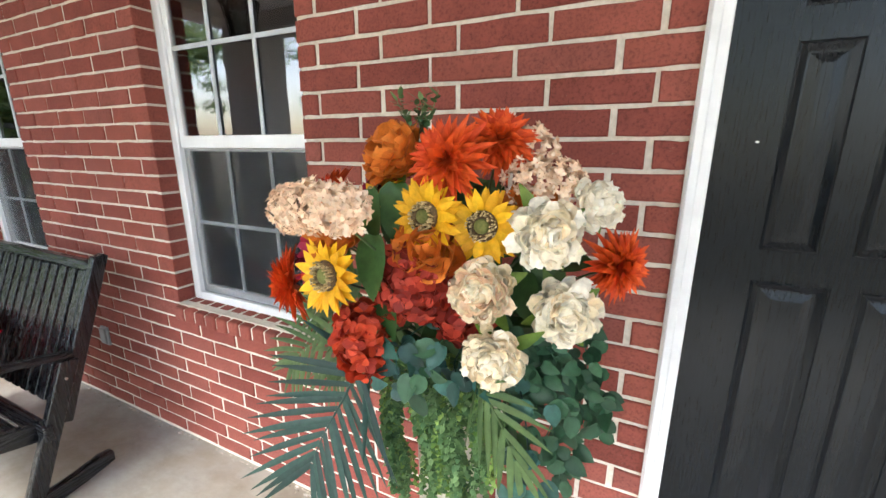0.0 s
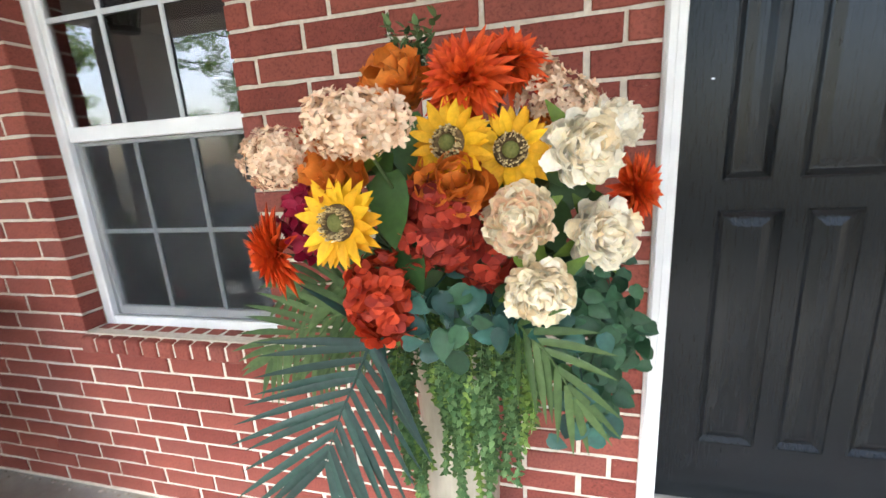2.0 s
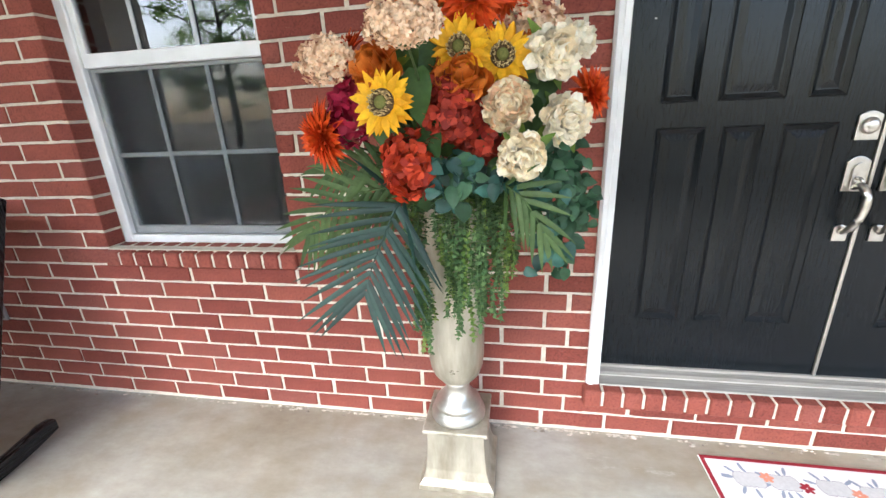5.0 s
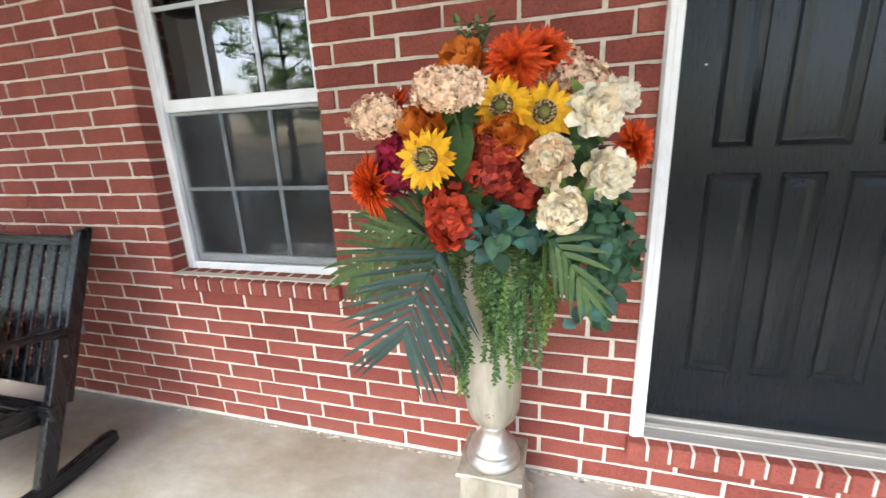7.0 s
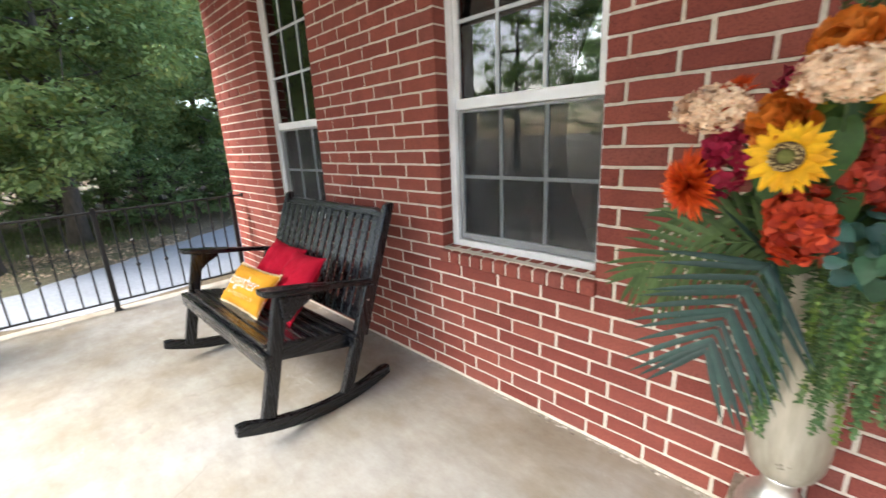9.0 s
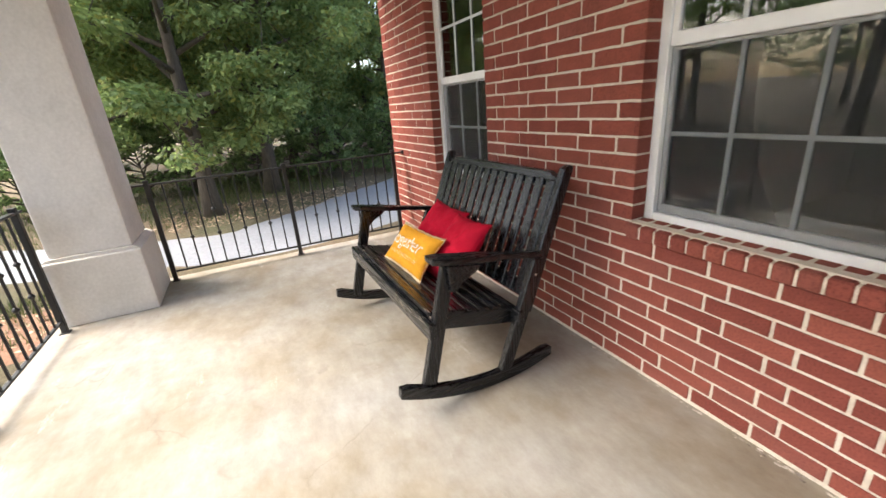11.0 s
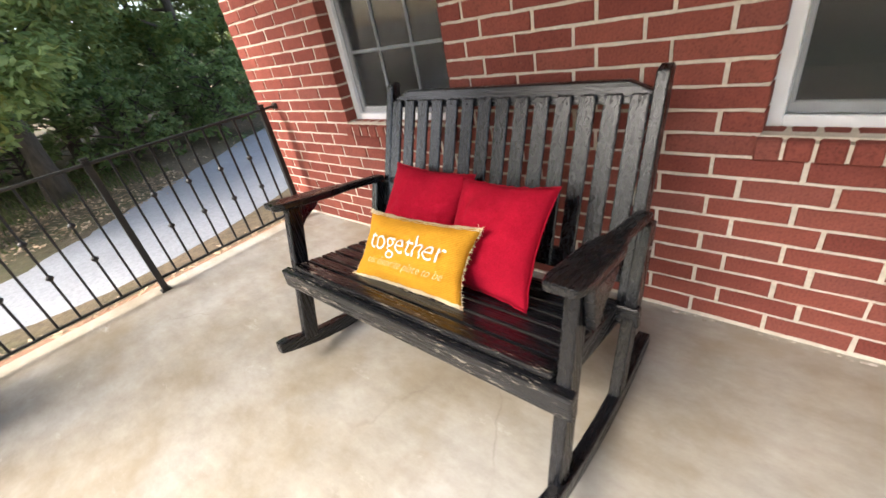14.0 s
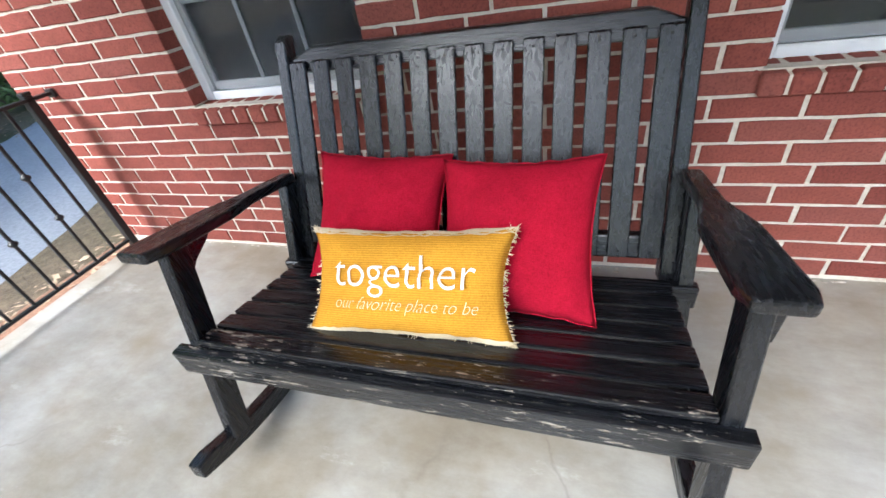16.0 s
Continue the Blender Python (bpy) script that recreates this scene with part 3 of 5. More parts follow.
def strip(name, centre, widths, z, material):
    bm = bmesh.new()
    rows = []
    for i, (p, w) in enumerate(zip(centre, widths)):
        a, b = Vector(centre[max(i - 1, 0)]), Vector(centre[min(i + 1, len(centre) - 1)])
        d = (b - a).normalized()
        nrm = Vector((-d.y, d.x))
        row = []
        for k in range(9):
            o = (k / 8 - 0.5) * w + (random.uniform(-0.07, 0.07) if k in (0, 8) else 0)
            row.append(bm.verts.new((p[0] + nrm.x * o, p[1] + nrm.y * o, z + 0.02 * (1 - (k / 4 - 1) ** 4) - (0.03 if k in (0, 8) else 0))))
        rows.append(row)
    for a, b in zip(rows, rows[1:]):
        for k in range(8):
            bm.faces.new([a[k], b[k], b[k + 1], a[k + 1]])
    return part(name, bm, material, smooth=True)


def smooth_line(pts, n=60):
    out = []
    for i in range(n):
        t = i / (n - 1) * (len(pts) - 1)
        k = min(int(t), len(pts) - 2)
        f = t - k
        p0, p1, p2, p3 = (pts[max(0, min(len(pts) - 1, k + j))] for j in (-1, 0, 1, 2))
        out.append(tuple(0.5 * (2 * b + (c - a) * f + (2 * a - 5 * b + 4 * c - d) * f * f + (3 * b - a - 3 * c + d) * f ** 3) for a, b, c, d in zip(p0, p1, p2, p3)))
    return out


random.seed(3)
line = smooth_line([(-13.5, -14, 2.4), (-9.6, -6, 2.2), (-7.6, -1.6, 1.6), (-7.45, 0.2, 2.4), (-8.6, 2.4, 3.2), (-10.8, 5.5, 3.4), (-14.5, 10.5, 3.2), (-22, 17, 3.2)])
drive = tagged(strip("road", [p[:2] for p in line], [p[2] for p in line], GROUND + 0.012, DRIVE), "pale grey gravel driveway curving past the porch", "driveway", kind="structure")
verge = tagged(strip("verge", [(-5.45, -9), (-5.40, -4), (-5.40, -1), (-5.40, 2), (-5.5, 6)], [1.3, 1.3, 1.25, 1.3, 1.3], GROUND + 0.03, STRAW), "reddish pine straw bed beside the porch", "mulch", kind="structure")


def scatter(name, boxes, count, size, material, label, category, seed, flat=0.5):
    """Many small leaves or chips lying on the ground."""
    rnd = np.random.default_rng(seed)
    vs, fs = [], []
    for k in range(count):
        x0, x1, y0, y1, z = boxes[k % len(boxes)]
        c = Vector((rnd.uniform(x0, x1), rnd.uniform(y0, y1), z + rnd.uniform(0.0, 0.012)))
        a = rnd.uniform(0, 6.28)
        s = size * rnd.uniform(0.5, 1.3)
        u = Vector((math.cos(a), math.sin(a), rnd.uniform(-flat, flat))) * s
        v = Vector((-math.sin(a), math.cos(a), rnd.uniform(-flat, flat))) * s * 0.5
        i = len(vs)
        vs += [c - u, c + v, c + u, c - v]
        fs.append((i, i + 1, i + 2, i + 3))
    mesh = bpy.data.meshes.new(name)
    mesh.from_pydata(vs, [], fs)
    return tagged(link(name, mesh, material), label, category, kind="stuff")


LITTER = surface("dry_litter", (0.22, 0.14, 0.08), (0.50, 0.38, 0.26), 6, 0.9, 0, 0, vary=0.5)
GRASS = leaf_material("thin_grass", (0.045, 0.075, 0.020), (0.150, 0.165, 0.060), 0.7, 0.2)
scatter("leaf_litter", [(-6.05, -4.9, -3, 3, GROUND + 0.045), (-14, -9.5, -4, 8, GROUND + 0.01), (-11, -8.8, -2, 2, GROUND + 0.01)], 5200, 0.035, LITTER, "dry fallen leaves and straw on the bare earth", "leaf litter", 5)


def grass_patch(name, boxes, count, seed):
    rnd = np.random.default_rng(seed)
    vs, fs = [], []
    for k in range(count):
        x0, x1, y0, y1 = boxes[k % len(boxes)]
        x, y, a = rnd.uniform(x0, x1), rnd.uniform(y0, y1), rnd.uniform(0, 6.28)
        h, w = rnd.uniform(0.05, 0.16), 0.008
        lean = rnd.uniform(-0.05, 0.05, 2)
        i = len(vs)
        vs += [(x - w * math.cos(a), y - w * math.sin(a), GROUND), (x + w * math.cos(a), y + w * math.sin(a), GROUND), (x + lean[0], y + lean[1], GROUND + h)]
        fs.append((i, i + 1, i + 2))
    mesh = bpy.data.meshes.new(name)
    mesh.from_pydata(vs, [], fs)
    return tagged(link(name, mesh, GRASS), "thin patchy grass beside the driveway", "grass", kind="stuff")


grass_patch("grass", [(-16, -9.2, -6, -0.5), (-15, -10.8, -1, 2), (-6.5, -5.0, -7, -2), (-14, 5, -12, -4)], 16000, 9)


def tree_parts(seed, height, crown, low, leaves, leaf, trunk_r, materials):
    """Trunk with limbs, and a crown of separate leaves in loose clumps round the limb ends."""
    rnd = np.random.default_rng(seed)
    bm = bmesh.new()
    n = 9
    bend = rnd.uniform(-0.25, 0.25, 2)
    spine = [Vector((bend[0] * math.sin(2.2 * i / n), bend[1] * math.sin(1.7 * i / n), height * 0.86 * i / n)) for i in range(n + 1)]
    rad = [trunk_r * (1.35 if i == 0 else 1.0) * (1 - 0.88 * i / n) for i in range(n + 1)]
    add_tube(bm, spine, rad, 10)
    ends = []
    for k in range(26):
        h = low + (height * 0.9 - low) * (k + rnd.uniform(0, 1)) / 26
        t = min(h / (height * 0.86), 0.99)
        i = int(t * n)
        base = spine[i].lerp(spine[min(i + 1, n)], t * n - i)
        a = k * 2.4 + rnd.uniform(-0.4, 0.4)
        f = (h - low) / (height - low)
        reach = crown * (0.55 + 0.6 * math.sin(math.pi * min(1, 0.18 + 0.8 * f))) * rnd.uniform(0.7, 1.08)
        tip = base + Vector((math.cos(a) * reach, math.sin(a) * reach, reach * rnd.uniform(-0.12, 0.42)))
        midp = base.lerp(tip, 0.5) + Vector((0, 0, 0.12 * reach))
        add_tube(bm, [base, midp, tip], [rad[min(i, n)] * 0.42 + 0.01, 0.022, 0.006], 5)
        ends += [(tip, 0.34), (midp, 0.26), (base.lerp(tip, 0.78) + Vector((0, 0, 0.1)), 0.32)]
        for j in range(3):
            side = midp.lerp(tip, rnd.uniform(0.1, 1.0)) + Vector(rnd.normal(0, 0.26 * reach, 3))
            add_tube(bm, [midp.lerp(tip, 0.3), side], [0.014, 0.004], 4)
            ends.append((side, 0.32))
    ends.append((Vector(spine[-1]), 0.5))
    cl = np.array([[*p, r] for p, r in ends])
    pick = rnd.integers(0, len(cl), leaves)
    d = rnd.normal(0, 1, (leaves, 3))
    d /= np.linalg.norm(d, axis=1)[:, None]
    c = cl[pick, :3] + d * (cl[pick, 3] * crown * 0.62 * rnd.uniform(0.15, 1.0, leaves) ** 0.6)[:, None] * np.array([1, 1, 0.55])
    s = leaf * rnd.uniform(0.6, 1.3, leaves)[:, None]
    up = d * 0.7 + np.array([0.0, 0.0, 0.75]) + rnd.normal(0, 0.45, (leaves, 3))
    u = np.cross(up, rnd.normal(0, 1, (leaves, 3)))
    u /= np.linalg.norm(u, axis=1)[:, None]
    v = np.cross(up, u)
    v /= np.linalg.norm(v, axis=1)[:, None]
    vs = np.stack([c - u * s, c + v * s * 0.42, c + u * s, c - v * s * 0.42], 1).reshape(-1, 3)
    fs = np.arange(leaves * 4).reshape(-1, 4)
    mesh = bpy.data.meshes.new("crown")
    mesh.from_pydata(vs.tolist(), [], fs.tolist())
    for mt in materials:
        mesh.materials.append(mt)
    mesh.polygons.foreach_set("material_index", rnd.choice(len(materials), leaves, p=[0.6, 0.25, 0.15][: len(materials)]).astype(np.int32) if len(materials) == 3 else np.zeros(leaves, np.int32))
    return bm, mesh


def make_tree(x, y, label, seed, height, crown, low, leaves, leaf, trunk_r, materials, category="tree", name="tree", group="trees round the yard"):
    t = thing(name, x, y, GROUND - 0.03, label, category, group)
    bm, mesh = tree_parts(seed, height, crown, low, leaves, leaf, trunk_r, materials)
    part("trunk", bm, BARK, t, smooth=True)
    ob = new("crown", mesh)
    ob.parent = t
    return t


OAK, DARK, YELLOW = LEAFMIX
tree_a = make_tree(-9.9, -0.95, "broad green oak with a grey trunk beside the driveway", 11, 8.5, 2.7, 1.45, 46000, 0.070, 0.16, [OAK, DARK, YELLOW])
tree_b = make_tree(-11.7, 0.35, "green oak with a leaning grey trunk", 12, 9.5, 2.8, 1.4, 46000, 0.070, 0.17, [OAK, YELLOW, DARK])
tree_c = make_tree(-16.5, 5.2, "tall dark tree at the edge of the woods", 13, 13.0, 2.8, 1.4, 15000, 0.11, 0.17, [OAK, DARK, YELLOW])
tree_d = make_tree(-6.2, -12.5, "open-crowned tree in front of the porch", 14, 9.5, 3.3, 2.2, 20000, 0.085, 0.20, [OAK, DARK, DARK])
bush_a = make_tree(-12.8, 3.9, "dark green evergreen shrub under the trees", 15, 1.9, 0.95, 0.15, 5200, 0.06, 0.035, [DARK, DARK, OAK], "shrub", "shrub", "shrubs under the trees")
rnd = np.random.default_rng(77)
for src, spots in ((tree_a, [(-13.5, -3.4), (-15.2, 1.4), (-19, -2.5)]),
                   (tree_b, [(-14.6, -1.6), (-18.2, 3.0), (-17.5, -6.0), (-20.5, 0.5)]),
                   (tree_c, [(-18.5, 8.4), (-20.5, 5.6), (-22.5, 11.5), (-23.5, 7.5), (-24.5, 2.5), (-25, -2), (-21.5, -5), (-25, 15), (-20, 13.2), (-28, 9.5), (-27, 5.5), (-30, 0), (-28, 19), (-23, 20), (-17, 17), (-29, 14), (-27, -8), (-13, -29), (-4, -31), (6, -32), (-32, -15)]),
                   (tree_d, [(2.2, -13.0), (-13.5, -16)]),
                   (bush_a, [(-14.5, 2.7), (-15.5, 4.8), (-14.2, 6.6), (-16.8, 7.4), (-15.8, 0.2), (-14.0, -2.6), (-17.5, -0.5), (-18.5, 9.5), (-13.4, -5.0), (-20.5, 3.2), (-20, 9), (-12.5, 1.9), (-22, 6)])):
    for x, y in spots:
        m = pose(x, y, GROUND - 0.03, 0, 0, rnd.uniform(0, 360))
        copy_thing(src, m).scale = (rnd.uniform(0.9, 1.15),) * 3

# ---------------------------------------------------------------- cushions on the bench


def fabric(name, dark, light, rib=0.0):
    m, tree, b = nodes_of(name)
    co = tree.nodes.new("ShaderNodeTexCoord")
    weave = add_noise(tree, 420, 2.0, 0.5, (1, 1, 0.25))
    weft = add_noise(tree, 420, 2.0, 0.5, (0.25, 1, 1))
    both = mix(tree, 0.5, weave, weft)
    c = ramp(tree, both, [(0.36, dark), (0.62, light)])
    fold = ramp(tree, add_noise(tree, 9, 3.0), [(0.3, (0.88, 0.88, 0.88)), (0.7, (1.08, 1.08, 1.08))])
    c = mix(tree, 1.0, c, fold, "MULTIPLY")
    height = both
    if rib:
        wv = tree.nodes.new("ShaderNodeTexWave")
        wv.bands_direction = "Z"
        wv.inputs["Scale"].default_value, wv.inputs["Distortion"].default_value = rib, 0.6
        tree.links.new(co.outputs["Object"], wv.inputs["Vector"])
        c = mix(tree, 1.0, c, ramp(tree, wv.outputs["Fac"], [(0.2, (0.86, 0.84, 0.8)), (0.8, (1.05, 1.05, 1.04))]), "MULTIPLY")
        height = mix(tree, 0.6, both, wv.outputs["Fac"])
    tree.links.new(c, b.inputs["Base Color"])
    b.inputs["Roughness"].default_value = 0.92
    b.inputs["Specular IOR Level"].default_value = 0.15
    bump(tree, b, height, 0.8, 0.0012)
    return m


REDCLOTH = fabric("red_linen", (0.29, 0.003, 0.015), (0.42, 0.006, 0.029))
GOLDCLOTH = fabric("mustard_cotton", (0.52, 0.245, 0.018), (0.66, 0.325, 0.032), 55)
CREAMCLOTH = fabric("cream_cotton", (0.66, 0.52, 0.32), (0.80, 0.68, 0.48))
WHITEPRINT = surface("white_print", (0.74, 0.71, 0.66), (0.82, 0.80, 0.76), 80, 0.9, 0, 0)
PALEPRINT = surface("pale_gold_print", (0.72, 0.55, 0.30), (0.80, 0.64, 0.40), 80, 0.9, 0, 0)


def cushion_point(u, v, w, h, thick, seed, side):
    """u, v from -1 to 1; the seam is drawn in between the pulled-out corners."""
    ix, iz = 1 - 0.115 * (1 - v * v), 1 - 0.085 * (1 - u * u)
    fill = max(0.0, (1 - abs(u) ** 2.6) * (1 - abs(v) ** 2.6)) ** 0.55
    p = Vector((u * ix * w / 2, 0, v * iz * h / 2))
    crease = noise.noise(Vector((u * 2.1 + seed, v * 2.1, side * 3.0))) * 0.34 + noise.noise(Vector((u * 6 + seed, v * 6, side * 5.0))) * 0.17
    p.y = side * thick / 2 * fill * (1 + crease)
    edge = max(abs(u), abs(v)) ** 8
    p.y += 0.006 * edge * noise.noise(Vector((u * 4, v * 4, seed)))
    p.z += 0.004 * edge * noise.noise(Vector((u * 7 + 2, v * 7, seed)))
    return p


def cushion_mesh(w, h, thick, seed, n=30):
    bm = bmesh.new()
    grids = []
    for side in (-1, 1):
        grids.append([[bm.verts.new(cushion_point(2 * i / n - 1, 2 * k / n - 1, w, h, thick, seed, side)) for i in range(n + 1)] for k in range(n + 1)])
    for g, flip in zip(grids, (False, True)):
        for k in range(n):
            for i in range(n):
                q = [g[k][i], g[k][i + 1], g[k + 1][i + 1], g[k + 1][i]]
                bm.faces.new(q[::-1] if flip else q)
    bmesh.ops.remove_doubles(bm, verts=bm.verts, dist=0.0004)
    return bm


def red_cushion(m, w, h, thick, seed, label):
    ob = thing("throw_pillow", 0, 0, 0, label, "pillow", "pillows on the rocking bench")
    ob.matrix_world = m
    part("cover", cushion_mesh(w, h, thick, seed), REDCLOTH, ob, smooth=True)
    bm = bmesh.new()
    pts = []
    n = 30
    ring = [(2 * i / n - 1, -1) for i in range(n)] + [(1, 2 * i / n - 1) for i in range(n)] + [(1 - 2 * i / n, 1) for i in range(n)] + [(-1, 1 - 2 * i / n) for i in range(n + 1)]
    pts = [cushion_point(u, v, w * 1.003, h * 1.003, thick, seed, -1) for u, v in ring]
    add_tube(bm, pts, 0.0022, 5)
    part("seam", bm, REDCLOTH, ob, smooth=True)
    return ob


red_cushion(pose(-2.792, 0.845, 0.580, -40, 3, 2), 0.425, 0.39, 0.13, 1.3, "plain red linen throw pillow leaning on the back slats")
red_cushion(pose(-2.375, 0.768, 0.585, -39, -3, -4), 0.415, 0.41, 0.14, 4.1, "plain red linen throw pillow beside the other red one")


def text_mesh(body, width, x, z, shear, w, h, thick, seed, lift, spread):
    cu = bpy.data.curves.new("letters", "FONT")
    cu.body, cu.align_x, cu.size, cu.shear = body, "CENTER", 0.1, shear
    cu.offset = spread
    tmp = bpy.data.objects.new("letters", cu)
    scene.collection.objects.link(tmp)
    dg = bpy.context.evaluated_depsgraph_get()
    me = bpy.data.meshes.new_from_object(tmp.evaluated_get(dg))
    bpy.data.objects.remove(tmp)
    bm = bmesh.new()
    bm.from_mesh(me)
    xs = [v.co.x for v in bm.verts]
    k = width / (max(xs) - min(xs))
    mid = (max(xs) + min(xs)) / 2
    bmesh.ops.triangulate(bm, faces=bm.faces)
    for _ in range(2):
        bmesh.ops.subdivide_edges(bm, edges=[e for e in bm.edges if e.calc_length() * k > 0.012], cuts=1)
        bmesh.ops.triangulate(bm, faces=bm.faces)
    for v in bm.verts:
        px, pz = (v.co.x - mid) * k + x, v.co.y * k * 1.12 + z
        q = cushion_point(max(-0.97, min(0.97, px / (w / 2))), max(-0.97, min(0.97, pz / (h / 2))), w, h, thick, seed, -1)
        v.co = (px, q.y - lift, pz)
    return bm


def gold_cushion(m):
    w, h, thick, seed = 0.538, 0.272, 0.115, 7.7
    ob = thing("lumbar_pillow", 0, 0, 0, "mustard yellow lumbar pillow lettered in white with frayed cream edges", "pillow", "pillows on the rocking bench")
    ob.matrix_world = m
    cover = part("cover", cushion_mesh(w, h, thick, seed), GOLDCLOTH, ob, smooth=True)
    part("lettering", text_mesh("together", 0.352, 0.006, -0.012, 0.0, w, h, thick, seed, 0.0042, -0.0008), WHITEPRINT, cover, "white printed word")
    part("lettering", text_mesh("our favorite place to be", 0.358, 0.010, -0.066, 0.30, w, h, thick, seed, 0.0042, -0.0016), PALEPRINT, cover, "pale printed script line")
    # cream binding along top and bottom, frayed threads round the edge
    rnd = random.Random(8)
    bind = bmesh.new()
    n = 40
    for v0, v1 in ((1.0, 0.90), (-1.0, -0.92)):
        prev = None
        for i in range(n + 1):
            u = 2 * i / n - 1
            a = cushion_point(u, v0, w * 1.01, h * 1.02, thick, seed, -1)
            b = cushion_point(u, v1 + rnd.uniform(-0.015, 0.015), w, h, thick, seed, -1) + Vector((0, -0.0018, 0))
            cur = (bind.verts.new(a), bind.verts.new(b))
            if prev:
                bind.faces.new([prev[0], cur[0], cur[1], prev[1]])
            prev = cur
    part("binding", bind, CREAMCLOTH, ob, "cream edge binding")
    fr = bmesh.new()
    for k in range(330):
        u, v = rnd.choice(((rnd.uniform(-1, 1), -1), (1, rnd.uniform(-1, 1)), (1, rnd.uniform(-1, 1)), (1, rnd.uniform(-1, 1)), (-1, rnd.uniform(-1, 0.4))))
        if rnd.random() < 0.30:
            u, v = rnd.choice((-1, 1)) * rnd.uniform(0.93, 1), rnd.choice((-1, 1)) * rnd.uniform(0.93, 1)
        p = cushion_point(u, v, w, h, thick, seed, -1)
        out = Vector((u if abs(u) > 0.95 else 0, rnd.uniform(-0.5, 0.3), v if abs(v) > 0.95 else 0)).normalized()
        L = rnd.uniform(0.003, 0.011)
        q = p + out * L + Vector((rnd.uniform(-0.005, 0.005), 0, rnd.uniform(-0.006, 0.004)))
        add_tube(fr, [p, p.lerp(q, 0.5) + Vector((0, rnd.uniform(-0.002, 0.002), 0.001)), q], [0.0009, 0.0009, 0.0005], 3)
    f = tagged(part("fringe", fr, CREAMCLOTH, ob, "frayed cream threads"), kind="stuff")
    return ob


gold_cushion(pose(-2.616, 0.598, 0.558, -42, -1.0, 2.5))

# ---------------------------------------------------------------- pedestal and urn
URNMETAL = surface("aged_champagne_metal", (0.25, 0.222, 0.160), (0.54, 0.505, 0.42), 9, 0.42, 0.5, 0.6, stretch=(1.6, 1.6, 0.35), coarse=5, fine=8)
SILVER = surface("worn_silver_leaf", (0.42, 0.40, 0.36), (0.66, 0.64, 0.59), 14, 0.35, 0.85, 0.6, coarse=6)
UX, UY = -0.160, 1.150


def square_loft(levels):
    bm = bmesh.new()
    rings = [[bm.verts.new((sx * h, sy * h, z)) for sx, sy in ((-1, -1), (1, -1), (1, 1), (-1, 1))] for h, z in levels]
    for a, b in zip(rings, rings[1:]):
        for k in range(4):
            bm.faces.new([a[k], a[(k + 1) % 4], b[(k + 1) % 4], b[k]])
    bm.faces.new(rings[0][::-1])
    bm.faces.new(rings[-1])
    bmesh.ops.bevel(bm, geom=list(bm.edges), offset=0.002, segments=1, affect="EDGES")
    return bm


urn = thing("urn", UX, UY, 0.0, "tall champagne metal urn on a square flared pedestal", "urn")
part("pedestal", square_loft([(0.134, 0.0), (0.134, 0.022), (0.126, 0.032), (0.118, 0.042), (0.109, 0.075), (0.103, 0.13), (0.100, 0.19), (0.100, 0.228)]), URNMETAL, urn)
part("pedestal_plate", square_loft([(0.104, 0.2285), (0.113, 0.233), (0.113, 0.243), (0.110, 0.247)]), URNMETAL, urn)
part("foot", lathe([(0.096, 0.2475), (0.097, 0.256), (0.094, 0.268), (0.087, 0.278), (0.080, 0.283), (0.079, 0.287), (0.083, 0.293), (0.080, 0.303), (0.070, 0.315), (0.057, 0.328), (0.048, 0.342), (0.043, 0.356), (0.042, 0.368), (0.046, 0.380), (0.047, 0.386), (0.044, 0.392)], 48), SILVER, urn, "worn silvery turned foot", smooth=True)
part("body", lathe([(0.044, 0.3925), (0.062, 0.402), (0.079, 0.424), (0.090, 0.455), (0.0955, 0.50), (0.097, 0.56), (0.0975, 0.65), (0.100, 0.75), (0.105, 0.85), (0.112, 0.94), (0.122, 1.01), (0.132, 1.035), (0.136, 1.042), (0.132, 1.047), (0.118, 1.04), (0.106, 1.00), (0.09, 0.97)], 56), URNMETAL, urn, smooth=True)
# a shallow scuff mark low on the body
SCUFF = surface("dark_scuff", (0.10, 0.085, 0.06), (0.20, 0.17, 0.12), 60, 0.7, 0, 0)
bm = bmesh.new()
rs = random.Random(4)
for k in range(9):
    a = radians(-88 + rs.uniform(-9, 9))
    z = 0.478 + rs.uniform(-0.008, 0.008)
    r = 0.0948
    add_tube(bm, [(r * math.cos(a + d), r * math.sin(a + d), z + rs.uniform(-0.002, 0.002)) for d in (-0.04, 0.0, 0.04)], [0.0005, 0.0013, 0.0005], 4)
part("scuff", bm, SCUFF, urn)

# ---------------------------------------------------------------- flowers
CORE = Vector((-0.10, 1.13, 1.10))
arrangement = thing("flower_arrangement", UX, UY, 1.02, "large silk autumn flower arrangement standing in the urn", "flower arrangement")
ROOT = Vector((UX, UY, 1.02))


def petal_material(name, dark, light, rough=0.6):
    return leaf_material(name, dark, light, rough, 0.15, 70, 0.20)


